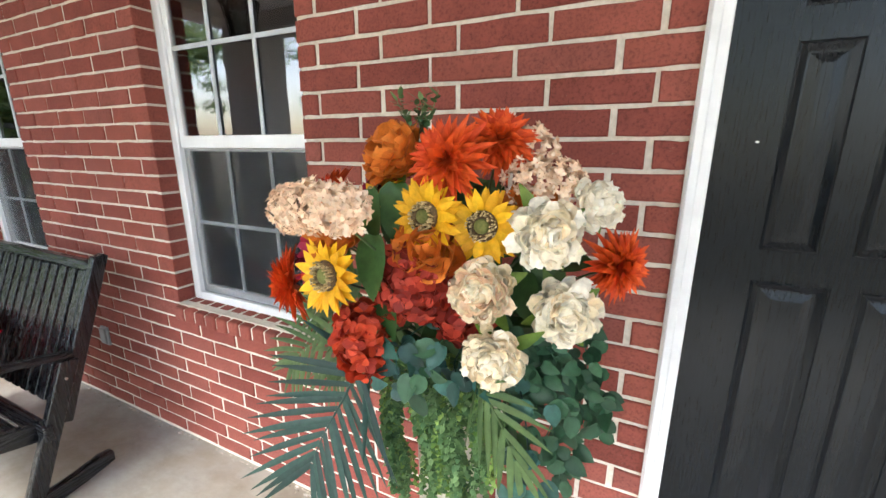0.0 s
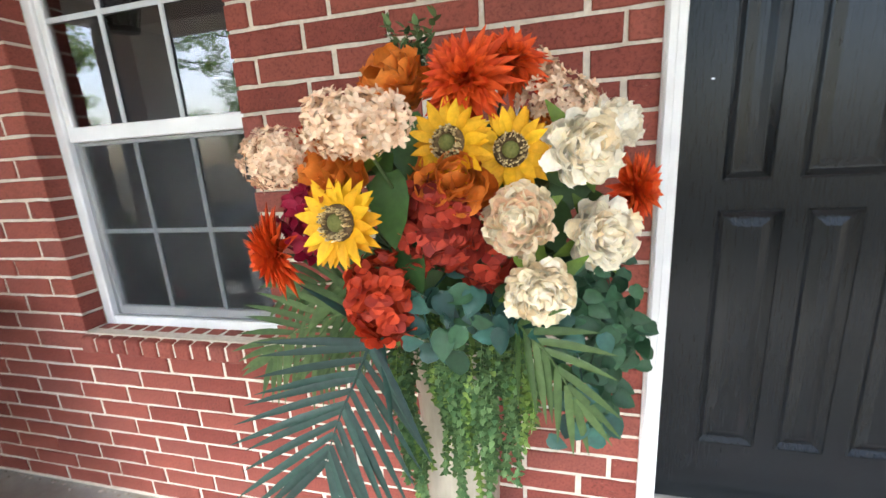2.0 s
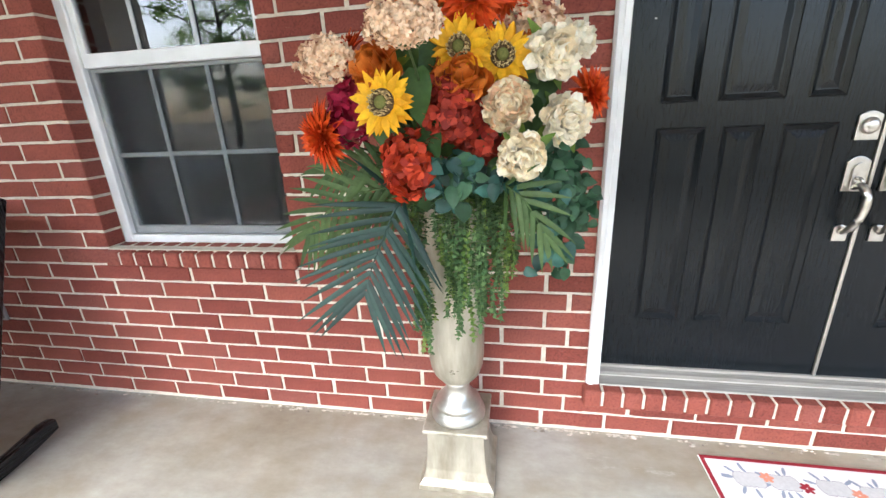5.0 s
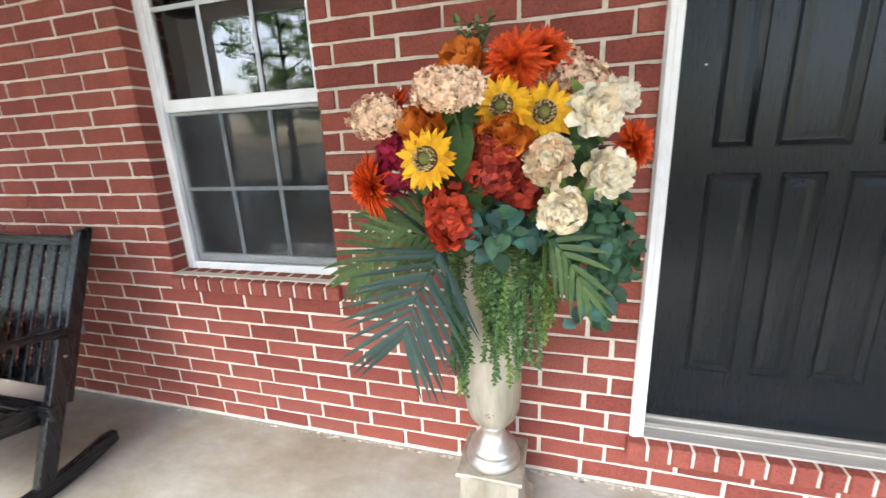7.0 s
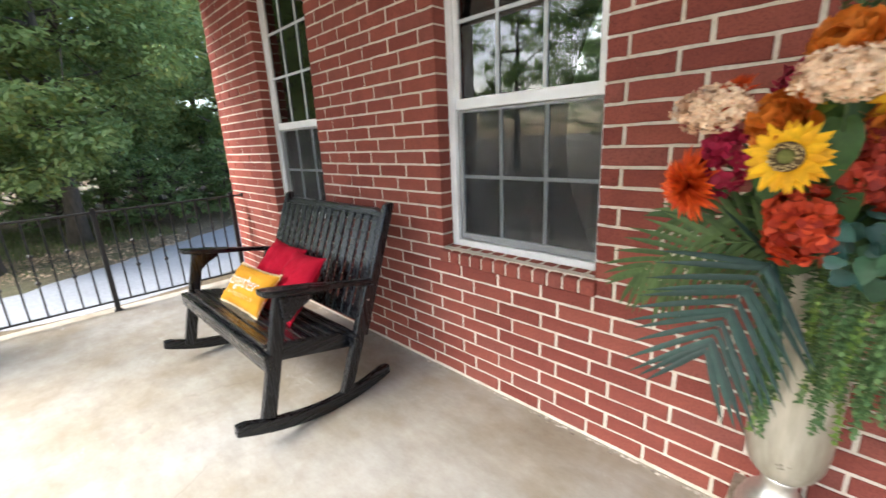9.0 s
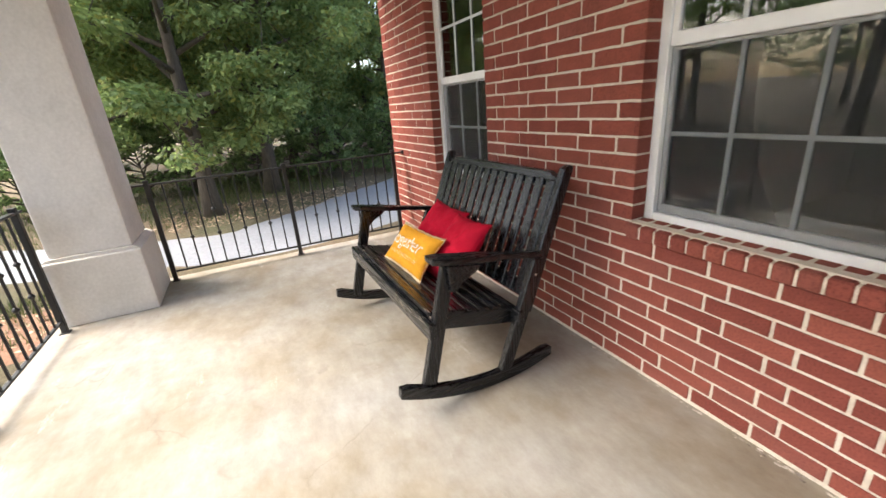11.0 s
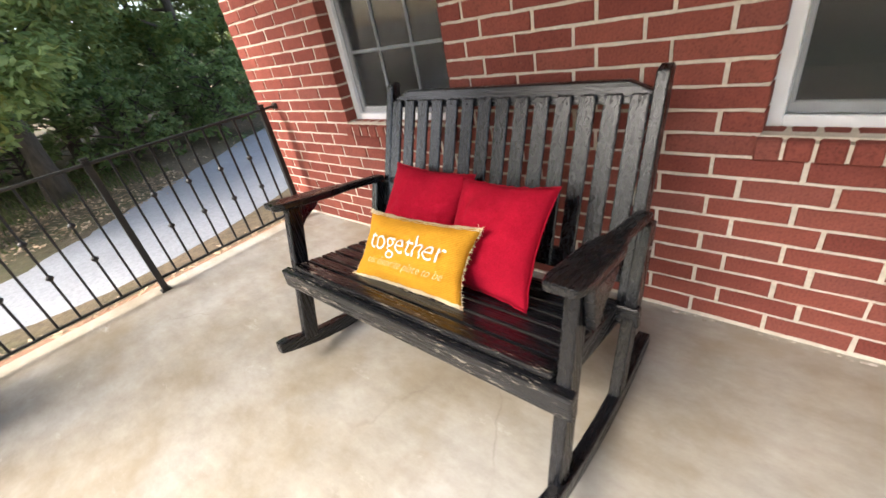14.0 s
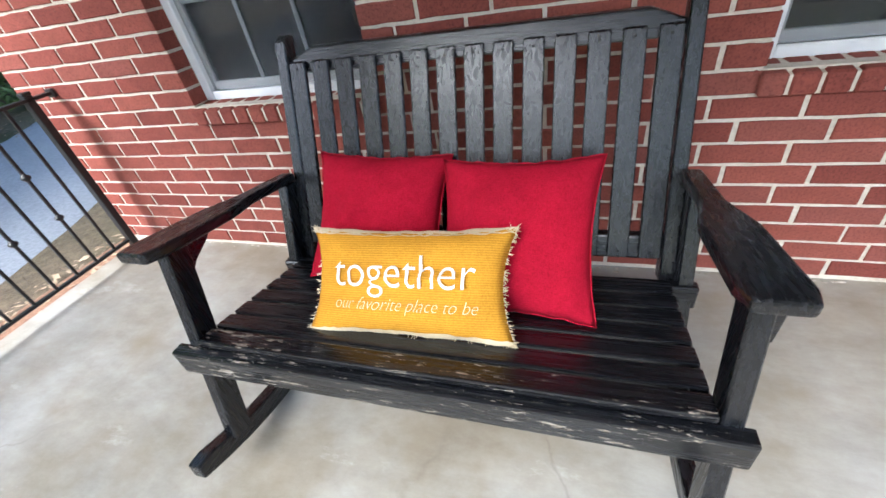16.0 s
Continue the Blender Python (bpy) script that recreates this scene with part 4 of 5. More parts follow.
YELLOWP = petal_material("sunflower_petal", (0.70, 0.34, 0.004), (0.86, 0.50, 0.008))
SEEDS = surface("sunflower_seeds", (0.055, 0.032, 0.014), (0.20, 0.125, 0.05), 300, 0.9, 0, 1.0, vary=0.5)
SEEDTIP = surface("pale_stamens", (0.42, 0.30, 0.12), (0.62, 0.48, 0.25), 90, 0.9, 0, 0, vary=0.4)
SEEDGREEN = surface("green_seed_centre", (0.10, 0.105, 0.02), (0.19, 0.19, 0.05), 200, 0.9, 0, 1.0)
ORANGEP = petal_material("dahlia_petal", (0.58, 0.050, 0.006), (0.80, 0.120, 0.014))
RUSTP = petal_material("rust_peony_petal", (0.52, 0.125, 0.012), (0.74, 0.235, 0.030))
REDP = petal_material("red_hydrangea_petal", (0.17, 0.010, 0.007), (0.50, 0.055, 0.026))
REDORANGEP = petal_material("scarlet_hydrangea_petal", (0.26, 0.014, 0.006), (0.60, 0.066, 0.017))
CREAMP = petal_material("cream_peony_petal", (0.90, 0.74, 0.50), (0.95, 0.89, 0.72))
WHITEP = petal_material("white_peony_petal", (0.95, 0.86, 0.69), (0.95, 0.91, 0.80))
PEACHP = petal_material("peach_blossom_petal", (0.80, 0.54, 0.35), (0.92, 0.73, 0.54))
MAGENTAP = petal_material("magenta_petal", (0.28, 0.006, 0.035), (0.46, 0.016, 0.070))
IVY = petal_material("blue_green_leaf", (0.010, 0.036, 0.030), (0.042, 0.130, 0.100), 0.42)
IVYDARK = petal_material("dark_ivy_leaf", (0.014, 0.048, 0.022), (0.044, 0.115, 0.056), 0.48)
VINE = petal_material("boxwood_leaf", (0.080, 0.165, 0.066), (0.195, 0.310, 0.125), 0.5)
VINELIGHT = petal_material("young_boxwood_leaf", (0.150, 0.270, 0.060), (0.320, 0.440, 0.120), 0.5)
PALM = petal_material("palm_leaf", (0.010, 0.030, 0.024), (0.022, 0.060, 0.046), 0.48)
PALMGREEN = petal_material("palm_leaf_green", (0.040, 0.080, 0.022), (0.085, 0.140, 0.045), 0.45)
SEPAL = petal_material("sepal_green", (0.070, 0.130, 0.012), (0.170, 0.250, 0.035), 0.5)
LEAFGREEN = petal_material("broad_leaf", (0.022, 0.060, 0.014), (0.050, 0.110, 0.026), 0.5)
STEM = surface("green_stem", (0.03, 0.06, 0.018), (0.06, 0.10, 0.03), 40, 0.6, 0, 0)


def add_petal(bm, m, length, width, lift, curl, cup=0.25, tip=0.15, notch=False, seg=4):
    """A petal from the origin along +x of m, lifted and curled upward (+z), with a folded midline."""
    rows = []
    across = (-1.0, -0.5, 0.0, 0.5, 1.0) if notch else (-1.0, 0.0, 1.0)
    for i in range(seg + 1):
        t = i / seg
        x = length * (t * math.cos(lift + curl * t * 0.5))
        z = length * (t * math.sin(lift + curl * t * 0.5))
        w = width * (math.sin(math.pi * min(1, 0.12 + 0.80 * t ** 0.85)) * (1 - t ** 6) + tip * t ** 6) / 2
        if notch and i == seg:
            x -= length * 0.05
        up = cup * w * 2
        rows.append([bm.verts.new(m @ Vector((x - (length * 0.04 if notch and i == seg and abs(s) in (0.0, 1.0) else 0), s * w, z + up * abs(s) ** 1.6))) for s in across])
    for a, b in zip(rows, rows[1:]):
        for k in range(len(across) - 1):
            bm.faces.new([a[k], b[k], b[k + 1], a[k + 1]])


def facing(pos, toward=None, spin=0.0):
    """A frame at pos whose +z looks out of the bunch."""
    d = (Vector(toward) if toward is not None else (Vector(pos) - CORE) + Vector((0, -0.10, 0.02))).normalized()
    q = d.to_track_quat("Z", "Y").to_matrix().to_4x4()
    return Matrix.Translation(Vector(pos) - ROOT) @ q @ Matrix.Rotation(spin, 4, "Z")


def turned(m, az, el=0.0, off=(0, 0, 0)):
    return m @ Matrix.Rotation(az, 4, "Z") @ Matrix.Translation(off) @ Matrix.Rotation(-el, 4, "Y")


def stem_to(bm, pos):
    p = Vector(pos) - ROOT
    a = Vector((0.02 * (p.x > 0), -0.01, -0.02))
    add_tube(bm, [a, a.lerp(p, 0.55) + Vector((0, 0, 0.05)), p * 0.97], [0.003, 0.0028, 0.0024], 5)


rf = random.Random(31)


def sunflower(pos, toward, d, label="yellow sunflower with a brown and green centre"):
    m = facing(pos, toward)
    bm = bmesh.new()
    for layer, (n, L, lift) in enumerate(((15, 0.33, 0.42), (14, 0.36, 0.18), (12, 0.34, 0.0))):
        for k in range(n):
            az = 2 * math.pi * (k + 0.5 * layer) / n + rf.uniform(-0.09, 0.09)
            add_petal(bm, turned(m, az, 0, (d * 0.17, 0, -0.003 * layer)), d * L * rf.uniform(0.9, 1.12), d * 0.145 * rf.uniform(0.85, 1.15), lift + rf.uniform(-0.12, 0.12), rf.uniform(-0.5, 0.1), 0.2, 0.06)
    f = part("sunflower", bm, YELLOWP, arrangement, label, smooth=True)
    disc = lathe([(d * 0.205, -0.006), (d * 0.205, 0.004), (d * 0.18, 0.011), (d * 0.12, 0.010), (d * 0.10, 0.008)], 24)
    bmesh.ops.transform(disc, matrix=m, verts=disc.verts)
    part("seed_disc", disc, SEEDS, f, "dark brown seed disc", smooth=True)
    eye = lathe([(d * 0.108, 0.004), (d * 0.10, 0.011), (d * 0.07, 0.014), (d * 0.02, 0.015)], 18)
    bmesh.ops.transform(eye, matrix=m, verts=eye.verts)
    part("centre", eye, SEEDGREEN, f, "olive green centre", smooth=True)
    st = bmesh.new()
    for k in range(110):
        a, r = rf.uniform(0, 6.283), d * rf.uniform(0.115, 0.20)
        p = m @ Vector((r * math.cos(a), r * math.sin(a), 0.009))
        q = m @ Vector((r * math.cos(a) * 1.03, r * math.sin(a) * 1.03, 0.017 + rf.uniform(-0.002, 0.003)))
        add_tube(st, [p, q], [0.0008, 0.0015], 4)
    part("stamen_ring", st, SEEDTIP, f, "pale stamens")
    return f


def dahlia(pos, toward, d, mat=None, label="orange spiky dahlia"):
    m = facing(pos, toward)
    bm = bmesh.new()
    for layer in range(9):
        t = layer / 8
        n = int(24 - 13 * t)
        for k in range(n):
            az = 2 * math.pi * (k + 0.5 * (layer % 2)) / n + rf.uniform(-0.12, 0.12)
            add_petal(bm, turned(m, az, 0, (d * 0.03 * (1 - t), 0, 0.002 + 0.012 * t)), d * 0.54 * (1 - 0.58 * t) * rf.uniform(0.84, 1.14), d * 0.125, radians(-4 + 76 * t) + rf.uniform(-0.12, 0.12), rf.uniform(-0.35, 0.25), 0.45, 0.03)
    return part("dahlia", bm, mat or ORANGEP, arrangement, label, smooth=True)


def peony(pos, toward, d, mats, label, count=120, broad=0.215, curl=(0.0, 0.7), long=0.25):
    """A ruffled ball: petals stand out all over a dome and curl in at their ends."""
    m = facing(pos, toward)
    blooms = [bmesh.new() for _ in mats]
    for k in range(count):
        zz = 1 - 1.28 * (k + 0.5) / count
        r = math.sqrt(max(0, 1 - zz * zz))
        az = k * 2.39996 + rf.uniform(-0.3, 0.3)
        el = math.atan2(zz, r)
        L = d * long * rf.uniform(0.85, 1.15)
        fm = turned(m, az, 0, (0, 0, -d * 0.10)) @ Matrix.Rotation(-el, 4, "Y") @ Matrix.Translation((d * rf.uniform(0.22, 0.29), 0, 0)) @ Matrix.Rotation(rf.uniform(-0.45, 0.45), 4, "X") @ Matrix.Rotation(rf.uniform(-1.15, -0.35) + (rf.uniform(0.0, 1.5) if zz > 0.45 else 0.0), 4, "Y")
        which = 0 if len(mats) == 1 or k % 3 or zz < 0.1 else 1
        add_petal(blooms[which], fm, L, d * broad * rf.uniform(0.8, 1.25), -0.10, rf.uniform(*curl), 0.36, 0.66, notch=True, seg=6)
    bmesh.ops.create_icosphere(blooms[0], subdivisions=2, radius=d * 0.245, matrix=m @ Matrix.Translation((0, 0, -d * 0.10)))
    f = part("peony", blooms[0], mats[0], arrangement, label, smooth=True)
    if len(mats) > 1:
        part("heart", blooms[1], mats[1], f, "deeper coloured heart petals", smooth=True)
    bm = bmesh.new()
    for k in range(4):
        add_petal(bm, turned(m, 6.283 * k / 4 + 0.5, 0, (d * 0.14, 0, -d * 0.14)), d * 0.50 * rf.uniform(0.8, 1.1), d * 0.20, radians(-8), -0.15, 0.15, 0.1)
    part("calyx", bm, SEPAL, f, "light green sepals", smooth=True)
    return f


def floret_ball(name, pos, toward, size, count, fl, npet, mat, label, broad=0.8, loose=(0.78, 1.08)):
    """Many small flat flowers set over an ellipsoid that lies along its frame's axes."""
    m = facing(pos, toward)
    bm = bmesh.new()
    sx, sy, sz = size
    for k in range(count):
        zz = 1 - 1.55 * (k + 0.5) / count
        r = math.sqrt(max(0, 1 - zz * zz))
        a = k * 2.39996 + rf.uniform(-0.2, 0.2)
        nrm = Vector((r * math.cos(a), r * math.sin(a), zz))
        p = Vector((nrm.x * sx, nrm.y * sy, nrm.z * sz)) * rf.uniform(*loose)
        q = (nrm + Vector((rf.uniform(-0.35, 0.35), rf.uniform(-0.35, 0.35), rf.uniform(-0.2, 0.35)))).normalized().to_track_quat("Z", "Y").to_matrix().to_4x4()
        fm = m @ Matrix.Translation(p) @ q @ Matrix.Rotation(rf.uniform(0, 6.28), 4, "Z")
        s = fl * rf.uniform(0.8, 1.2)
        for j in range(npet):
            add_petal(bm, turned(fm, 6.283 * j / npet, 0, (s * 0.05, 0, 0)), s * 0.55, s * 0.52 * broad, rf.uniform(0.0, 0.75), rf.uniform(-0.5, 0.4), 0.14, 0.3, seg=3)
    return part(name, bm, mat, arrangement, label, smooth=True)


def leaf_heart(bm, m, L, W, fold=0.18, droop=-0.5):
    """A pointed heart-shaped leaf along +x of m."""
    outline = ((0.0, 0.0), (-0.03, 0.24), (0.12, 0.43), (0.36, 0.50), (0.64, 0.39), (0.86, 0.18), (1.0, 0.0))
    mid = []
    for x, _ in outline:
        xx = max(x, 0)
        mid.append(bm.verts.new(m @ Vector((xx * L, 0, droop * L * xx * xx * 0.5))))
    for s in (-1, 1):
        side = [mid[0]] + [bm.verts.new(m @ Vector((x * L, s * w * W, fold * w * W + droop * L * max(x, 0) ** 2 * 0.5))) for x, w in outline[1:-1]] + [mid[-1]]
        for i in range(len(outline) - 1):
            q = [mid[i], mid[i + 1], side[i + 1], side[i]]
            q = list(dict.fromkeys(q))
            if len(q) > 2:
                bm.faces.new(q if s > 0 else q[::-1])


def leaf_frame(d, out):
    """A frame whose +x runs along d and whose +z leans toward out."""
    x = d.normalized()
    z = (out - x * out.dot(x)).normalized()
    y = z.cross(x)
    return Matrix((x, y, z)).transposed().to_4x4()


# sunflowers
sunflower((-0.230, 0.775, 1.311), (-0.15, -1, 0.12), 0.132)
sunflower((0.004, 0.895, 1.396), (0.12, -1, 0.10), 0.128)
sunflower((-0.082, 0.855, 1.412), (-0.08, -1, 0.12), 0.122)
sunflower((-0.215, 0.905, 1.432), (-0.6, -0.6, 0.7), 0.115, "yellow sunflower half hidden behind peach blossom")
# dahlias
dahlia((-0.060, 0.900, 1.500), (0.0, -1, 0.30), 0.140)
dahlia((-0.005, 0.995, 1.530), (0.35, -0.8, 0.6), 0.130)
dahlia((-0.400, 0.865, 1.245), (-0.65, -0.75, -0.15), 0.150)
dahlia((0.205, 1.060, 1.312), (0.75, -0.6, 0.1), 0.130)
dahlia((-0.360, 0.955, 1.420), (-0.8, -0.4, 0.5), 0.120)
# rust peonies
peony((-0.080, 0.875, 1.352), (0.05, -1, 0.4), 0.135, [RUSTP], "rust orange peony with cupped petals", 48, 0.42, (0.0, 0.8), 0.34)
peony((-0.178, 0.930, 1.505), (-0.4, -0.7, 0.6), 0.130, [RUSTP], "rust orange peony near the top", 48, 0.40, (0.0, 0.8), 0.34)
peony((-0.245, 0.830, 1.375), (-0.5, -0.9, 0.3), 0.120, [RUSTP], "rust orange peony behind a sunflower", 48, 0.40, (0.0, 0.8), 0.34)
peony((0.055, 0.985, 1.400), (0.2, -0.9, 0.4), 0.12, [RUSTP], "rust orange peony among the cream ones", 48, 0.40, (0.0, 0.8), 0.34)
# cream peonies
peony((0.017, 0.868, 1.292), (0.0, -1, 0.12), 0.132, [CREAMP, PEACHP], "cream ruffled peony with a blush heart", 150, 0.215, (0.2, 1.1), 0.235)
peony((0.108, 0.905, 1.392), (0.45, -1, 0.05), 0.128, [WHITEP, CREAMP], "white and cream peony", 110, 0.255, (0.2, 1.1), 0.27)
peony((0.142, 0.925, 1.258), (0.35, -1, 0.05), 0.130, [WHITEP, CREAMP], "white and cream peony with loose petals", 120, 0.24, (0.2, 1.1), 0.26)
peony((0.046, 0.850, 1.188), (0.1, -1, -0.15), 0.130, [CREAMP, WHITEP], "cream ruffled peony low on the bunch", 160, 0.205, (0.2, 1.1), 0.225)
peony((0.165, 1.010, 1.425), (0.7, -0.7, 0.2), 0.105, [WHITEP], "pale peony at the side", 84, 0.28, (0.4, 1.2), 0.28)
# hydrangeas and blossom
floret_ball("hydrangea", (-0.108, 0.858, 1.290), (0.0, -1, 0.05), (0.060, 0.066, 0.044), 110, 0.036, 4, REDP, "deep red hydrangea head", 1.15, (0.62, 1.2))
floret_ball("hydrangea", (-0.200, 0.822, 1.180), (-0.25, -1, 0.0), (0.050, 0.062, 0.040), 92, 0.036, 4, REDORANGEP, "scarlet hydrangea head", 1.15, (0.62, 1.2))
floret_ball("hydrangea", (-0.040, 0.905, 1.235), (0.1, -1, 0.0), (0.05, 0.05, 0.035), 34, 0.042, 4, REDP, "small red hydrangea cluster", 1.25)
floret_ball("blossom_spray", (-0.166, 0.715, 1.440), (-0.1, -1, 0.25), (0.066, 0.036, 0.032), 250, 0.0185, 5, PEACHP, "peach delphinium blossom spray", 0.72, (0.62, 1.15))
floret_ball("blossom_spray", (-0.375, 0.850, 1.405), (-0.6, -0.9, 0.1), (0.084, 0.040, 0.036), 270, 0.0185, 5, PEACHP, "peach delphinium blossom spray at the side", 0.72, (0.60, 1.22))
floret_ball("blossom_spray", (0.085, 1.000, 1.462), (0.5, -0.9, 0.5), (0.068, 0.042, 0.036), 170, 0.0185, 5, PEACHP, "peach blossom spray near the top", 0.72, (0.5, 1.3))
floret_ball("blossom_spray", (0.035, 1.050, 1.520), (0.3, -0.8, 0.6), (0.05, 0.045, 0.045), 44, 0.024, 5, PEACHP, "small peach blossom spray")
floret_ball("magenta_flower", (-0.345, 0.900, 1.295), (-0.6, -0.9, 0.1), (0.055, 0.065, 0.045), 40, 0.042, 5, MAGENTAP, "magenta ruffled flower head")
floret_ball("magenta_flower", (-0.235, 0.985, 1.450), (-0.3, -0.7, 0.6), (0.045, 0.045, 0.035), 24, 0.042, 5, MAGENTAP, "magenta flower half hidden")

# stems and broad leaves filling the middle
for o in list(arrangement.children):
    c = sum((Vector(v) for v in o.bound_box), Vector()) / 8
    bm = bmesh.new()
    stem_to(bm, c + ROOT)
    part("stem", bm, STEM, arrangement)
bm = bmesh.new()
rl = random.Random(12)
for k in range(130):
    a, e = rl.uniform(-math.pi, 0.0), rl.uniform(-0.25, 1.25)
    d = Vector((math.cos(a) * math.cos(e), math.sin(a) * math.cos(e), math.sin(e)))
    p = CORE + Vector((d.x * 0.20, d.y * 0.17 + 0.02, d.z * 0.30 + 0.05)) - ROOT
    q = leaf_frame(Vector((rl.uniform(-1, 1), rl.uniform(-0.5, 0.1), rl.uniform(-1.2, 0.3))), d + Vector((rl.uniform(-0.5, 0.5), -0.5, rl.uniform(-0.2, 0.6))))
    leaf_heart(bm, Matrix.Translation(p) @ q, rl.uniform(0.07, 0.11), rl.uniform(0.045, 0.06), 0.25, -0.4)
part("broad_leaves", bm, LEAFGREEN, arrangement, "dark green filler leaves", smooth=True)
bm = bmesh.new()
for p, L in (((-0.168, 0.800, 1.325), 0.115), ((-0.160, 0.815, 1.245), 0.115), ((-0.255, 0.84, 1.245), 0.08), ((-0.20, 0.84, 1.40), 0.10), ((-0.15, 0.85, 1.41), 0.10), ((0.055, 0.90, 1.36), 0.08), ((0.06, 0.92, 1.26), 0.09), ((0.10, 0.93, 1.31), 0.08)):
    q = leaf_frame(Vector((rl.uniform(-0.3, 0.3), -0.25, -0.9)), Vector((rl.uniform(-0.4, 0.2), -1.0, 0.15)))
    leaf_heart(bm, Matrix.Translation(Vector(p) + Vector((0, 0.03, 0.05)) - ROOT) @ q, L, 0.068, 0.25, -0.2)
part("sunflower_leaves", bm, LEAFGREEN, arrangement, "large dark sunflower leaves", smooth=True)
# sprig of bright boxwood on the top
bm = bmesh.new()
for k in range(7):
    b0 = Vector((-0.13 + rl.uniform(-0.05, 0.06), 0.98, 1.50))
    tip = b0 + Vector((rl.uniform(-0.05, 0.05), rl.uniform(-0.04, 0.03), rl.uniform(0.07, 0.13)))
    add_tube(bm, [b0 - ROOT, tip - ROOT], [0.0015, 0.0008], 4)
    for j in range(14):
        p = b0.lerp(tip, 0.35 + 0.65 * j / 13)
        q = Vector((rl.uniform(-1, 1), rl.uniform(-1, 0.6), rl.uniform(0, 0.9))).normalized().to_track_quat("X", "Z").to_matrix().to_4x4()
        leaf_heart(bm, Matrix.Translation(p - ROOT) @ q, rl.uniform(0.014, 0.024), 0.011, 0.1, -0.2)
part("top_sprig", bm, VINE, arrangement, "bright green boxwood sprig", smooth=True)


# hanging ivy with blue-green hearts
def ivy_trail(start, pts, count, L, mat, spread=0.03):
    bm = bmesh.new()
    line = smooth_line([tuple(p) for p in [start, *pts]], 24)
    add_tube(bm, [Vector(p) - ROOT for p in line], 0.0014, 5)
    for k in range(count):
        t = 0.12 + 0.88 * k / max(count - 1, 1)
        p = Vector(line[min(int(t * 23), 23)]) + Vector((rl.uniform(-spread, spread), rl.uniform(-spread, spread * 0.5), rl.uniform(-spread, spread)))
        d = Vector((rl.uniform(-0.8, 0.8), rl.uniform(-0.35, 0.1), rl.uniform(-1.1, 0.1))).normalized()
        s = L * rl.uniform(0.7, 1.2)
        out = Vector((rl.uniform(-0.5, 0.5), -1.0, rl.uniform(-0.1, 0.7)))
        q = leaf_frame(d, out)
        leaf_heart(bm, Matrix.Translation(p - ROOT) @ q, s, s * 0.80, 0.42, -0.45)
    return part("ivy_trail", bm, mat, arrangement, "trailing ivy with heart-shaped leaves", smooth=True)


ivy_trail((-0.10, 0.95, 1.20), [(-0.13, 0.84, 1.17), (-0.12, 0.82, 1.10)], 16, 0.039, IVY, 0.05)
ivy_trail((-0.04, 0.95, 1.20), [(-0.07, 0.86, 1.17), (-0.05, 0.84, 1.12)], 12, 0.042, IVYDARK, 0.05)
ivy_trail((0.05, 0.95, 1.15), [(0.10, 0.86, 1.09), (0.11, 0.86, 1.00), (0.09, 0.88, 0.96)], 16, 0.041, IVY, 0.045)
ivy_trail((0.08, 1.00, 1.18), [(0.14, 0.97, 1.12), (0.155, 0.97, 1.03), (0.14, 0.98, 0.94), (0.15, 0.99, 0.87)], 24, 0.036, IVYDARK, 0.032)
ivy_trail((0.10, 1.05, 1.22), [(0.165, 1.03, 1.16), (0.175, 1.03, 1.08), (0.165, 1.03, 0.99)], 40, 0.033, IVYDARK, 0.045)
ivy_trail((0.05, 0.98, 1.22), [(0.12, 0.93, 1.18), (0.155, 0.95, 1.10)], 34, 0.036, IVYDARK, 0.055)
ivy_trail((0.06, 1.00, 1.20), [(0.13, 0.95, 1.15), (0.185, 0.99, 1.08), (0.20, 1.02, 1.02)], 60, 0.034, IVYDARK, 0.042)
ivy_trail((0.06, 0.96, 1.16), [(0.11, 0.92, 1.12), (0.135, 0.93, 1.06), (0.125, 0.94, 1.00)], 44, 0.036, IVYDARK, 0.050)
ivy_trail((-0.02, 0.93, 1.19), [(-0.03, 0.86, 1.15), (0.00, 0.86, 1.11)], 16, 0.040, IVY, 0.045)
ivy_trail((0.02, 0.93, 1.15), [(0.05, 0.86, 1.10), (0.07, 0.88, 1.04)], 4, 0.046, LEAFGREEN, 0.04)


# fine boxwood vines hanging down the urn
def fine_vine(x, y, z0, z1, dx, seed):
    r = random.Random(seed)
    bm = bmesh.new()
    pts = []
    n = 14
    for k in range(n + 1):
        t = k / n
        pts.append(Vector((x + dx * t + 0.010 * math.sin(5 * t + seed), y - 0.04 * math.sin(math.pi * min(1, t * 1.4)) + 0.012 * math.cos(4 * t + seed), z0 + (z1 - z0) * t)))
    add_tube(bm, [p - ROOT for p in pts], 0.0012, 4)
    nl = int((z0 - z1) / 0.0095)
    for k in range(nl):
        t = k / nl
        i = min(int(t * n), n - 1)
        p = pts[i].lerp(pts[i + 1], t * n - i)
        a = k * 1.57 + r.uniform(-0.5, 0.5)
        for s in (0, math.pi):
            d = Vector((math.cos(a + s), math.sin(a + s), r.uniform(-0.5, 0.35))).normalized()
            q = d.to_track_quat("X", "Z").to_matrix().to_4x4()
            leaf_heart(bm, Matrix.Translation(p - ROOT) @ q, r.uniform(0.011, 0.018) * (1.1 - 0.25 * t), 0.0115, 0.12, -0.3)
    return part("boxwood_vine", bm, VINELIGHT if seed % 4 == 0 else VINE, arrangement, "hanging boxwood vine with small round leaves", smooth=True)


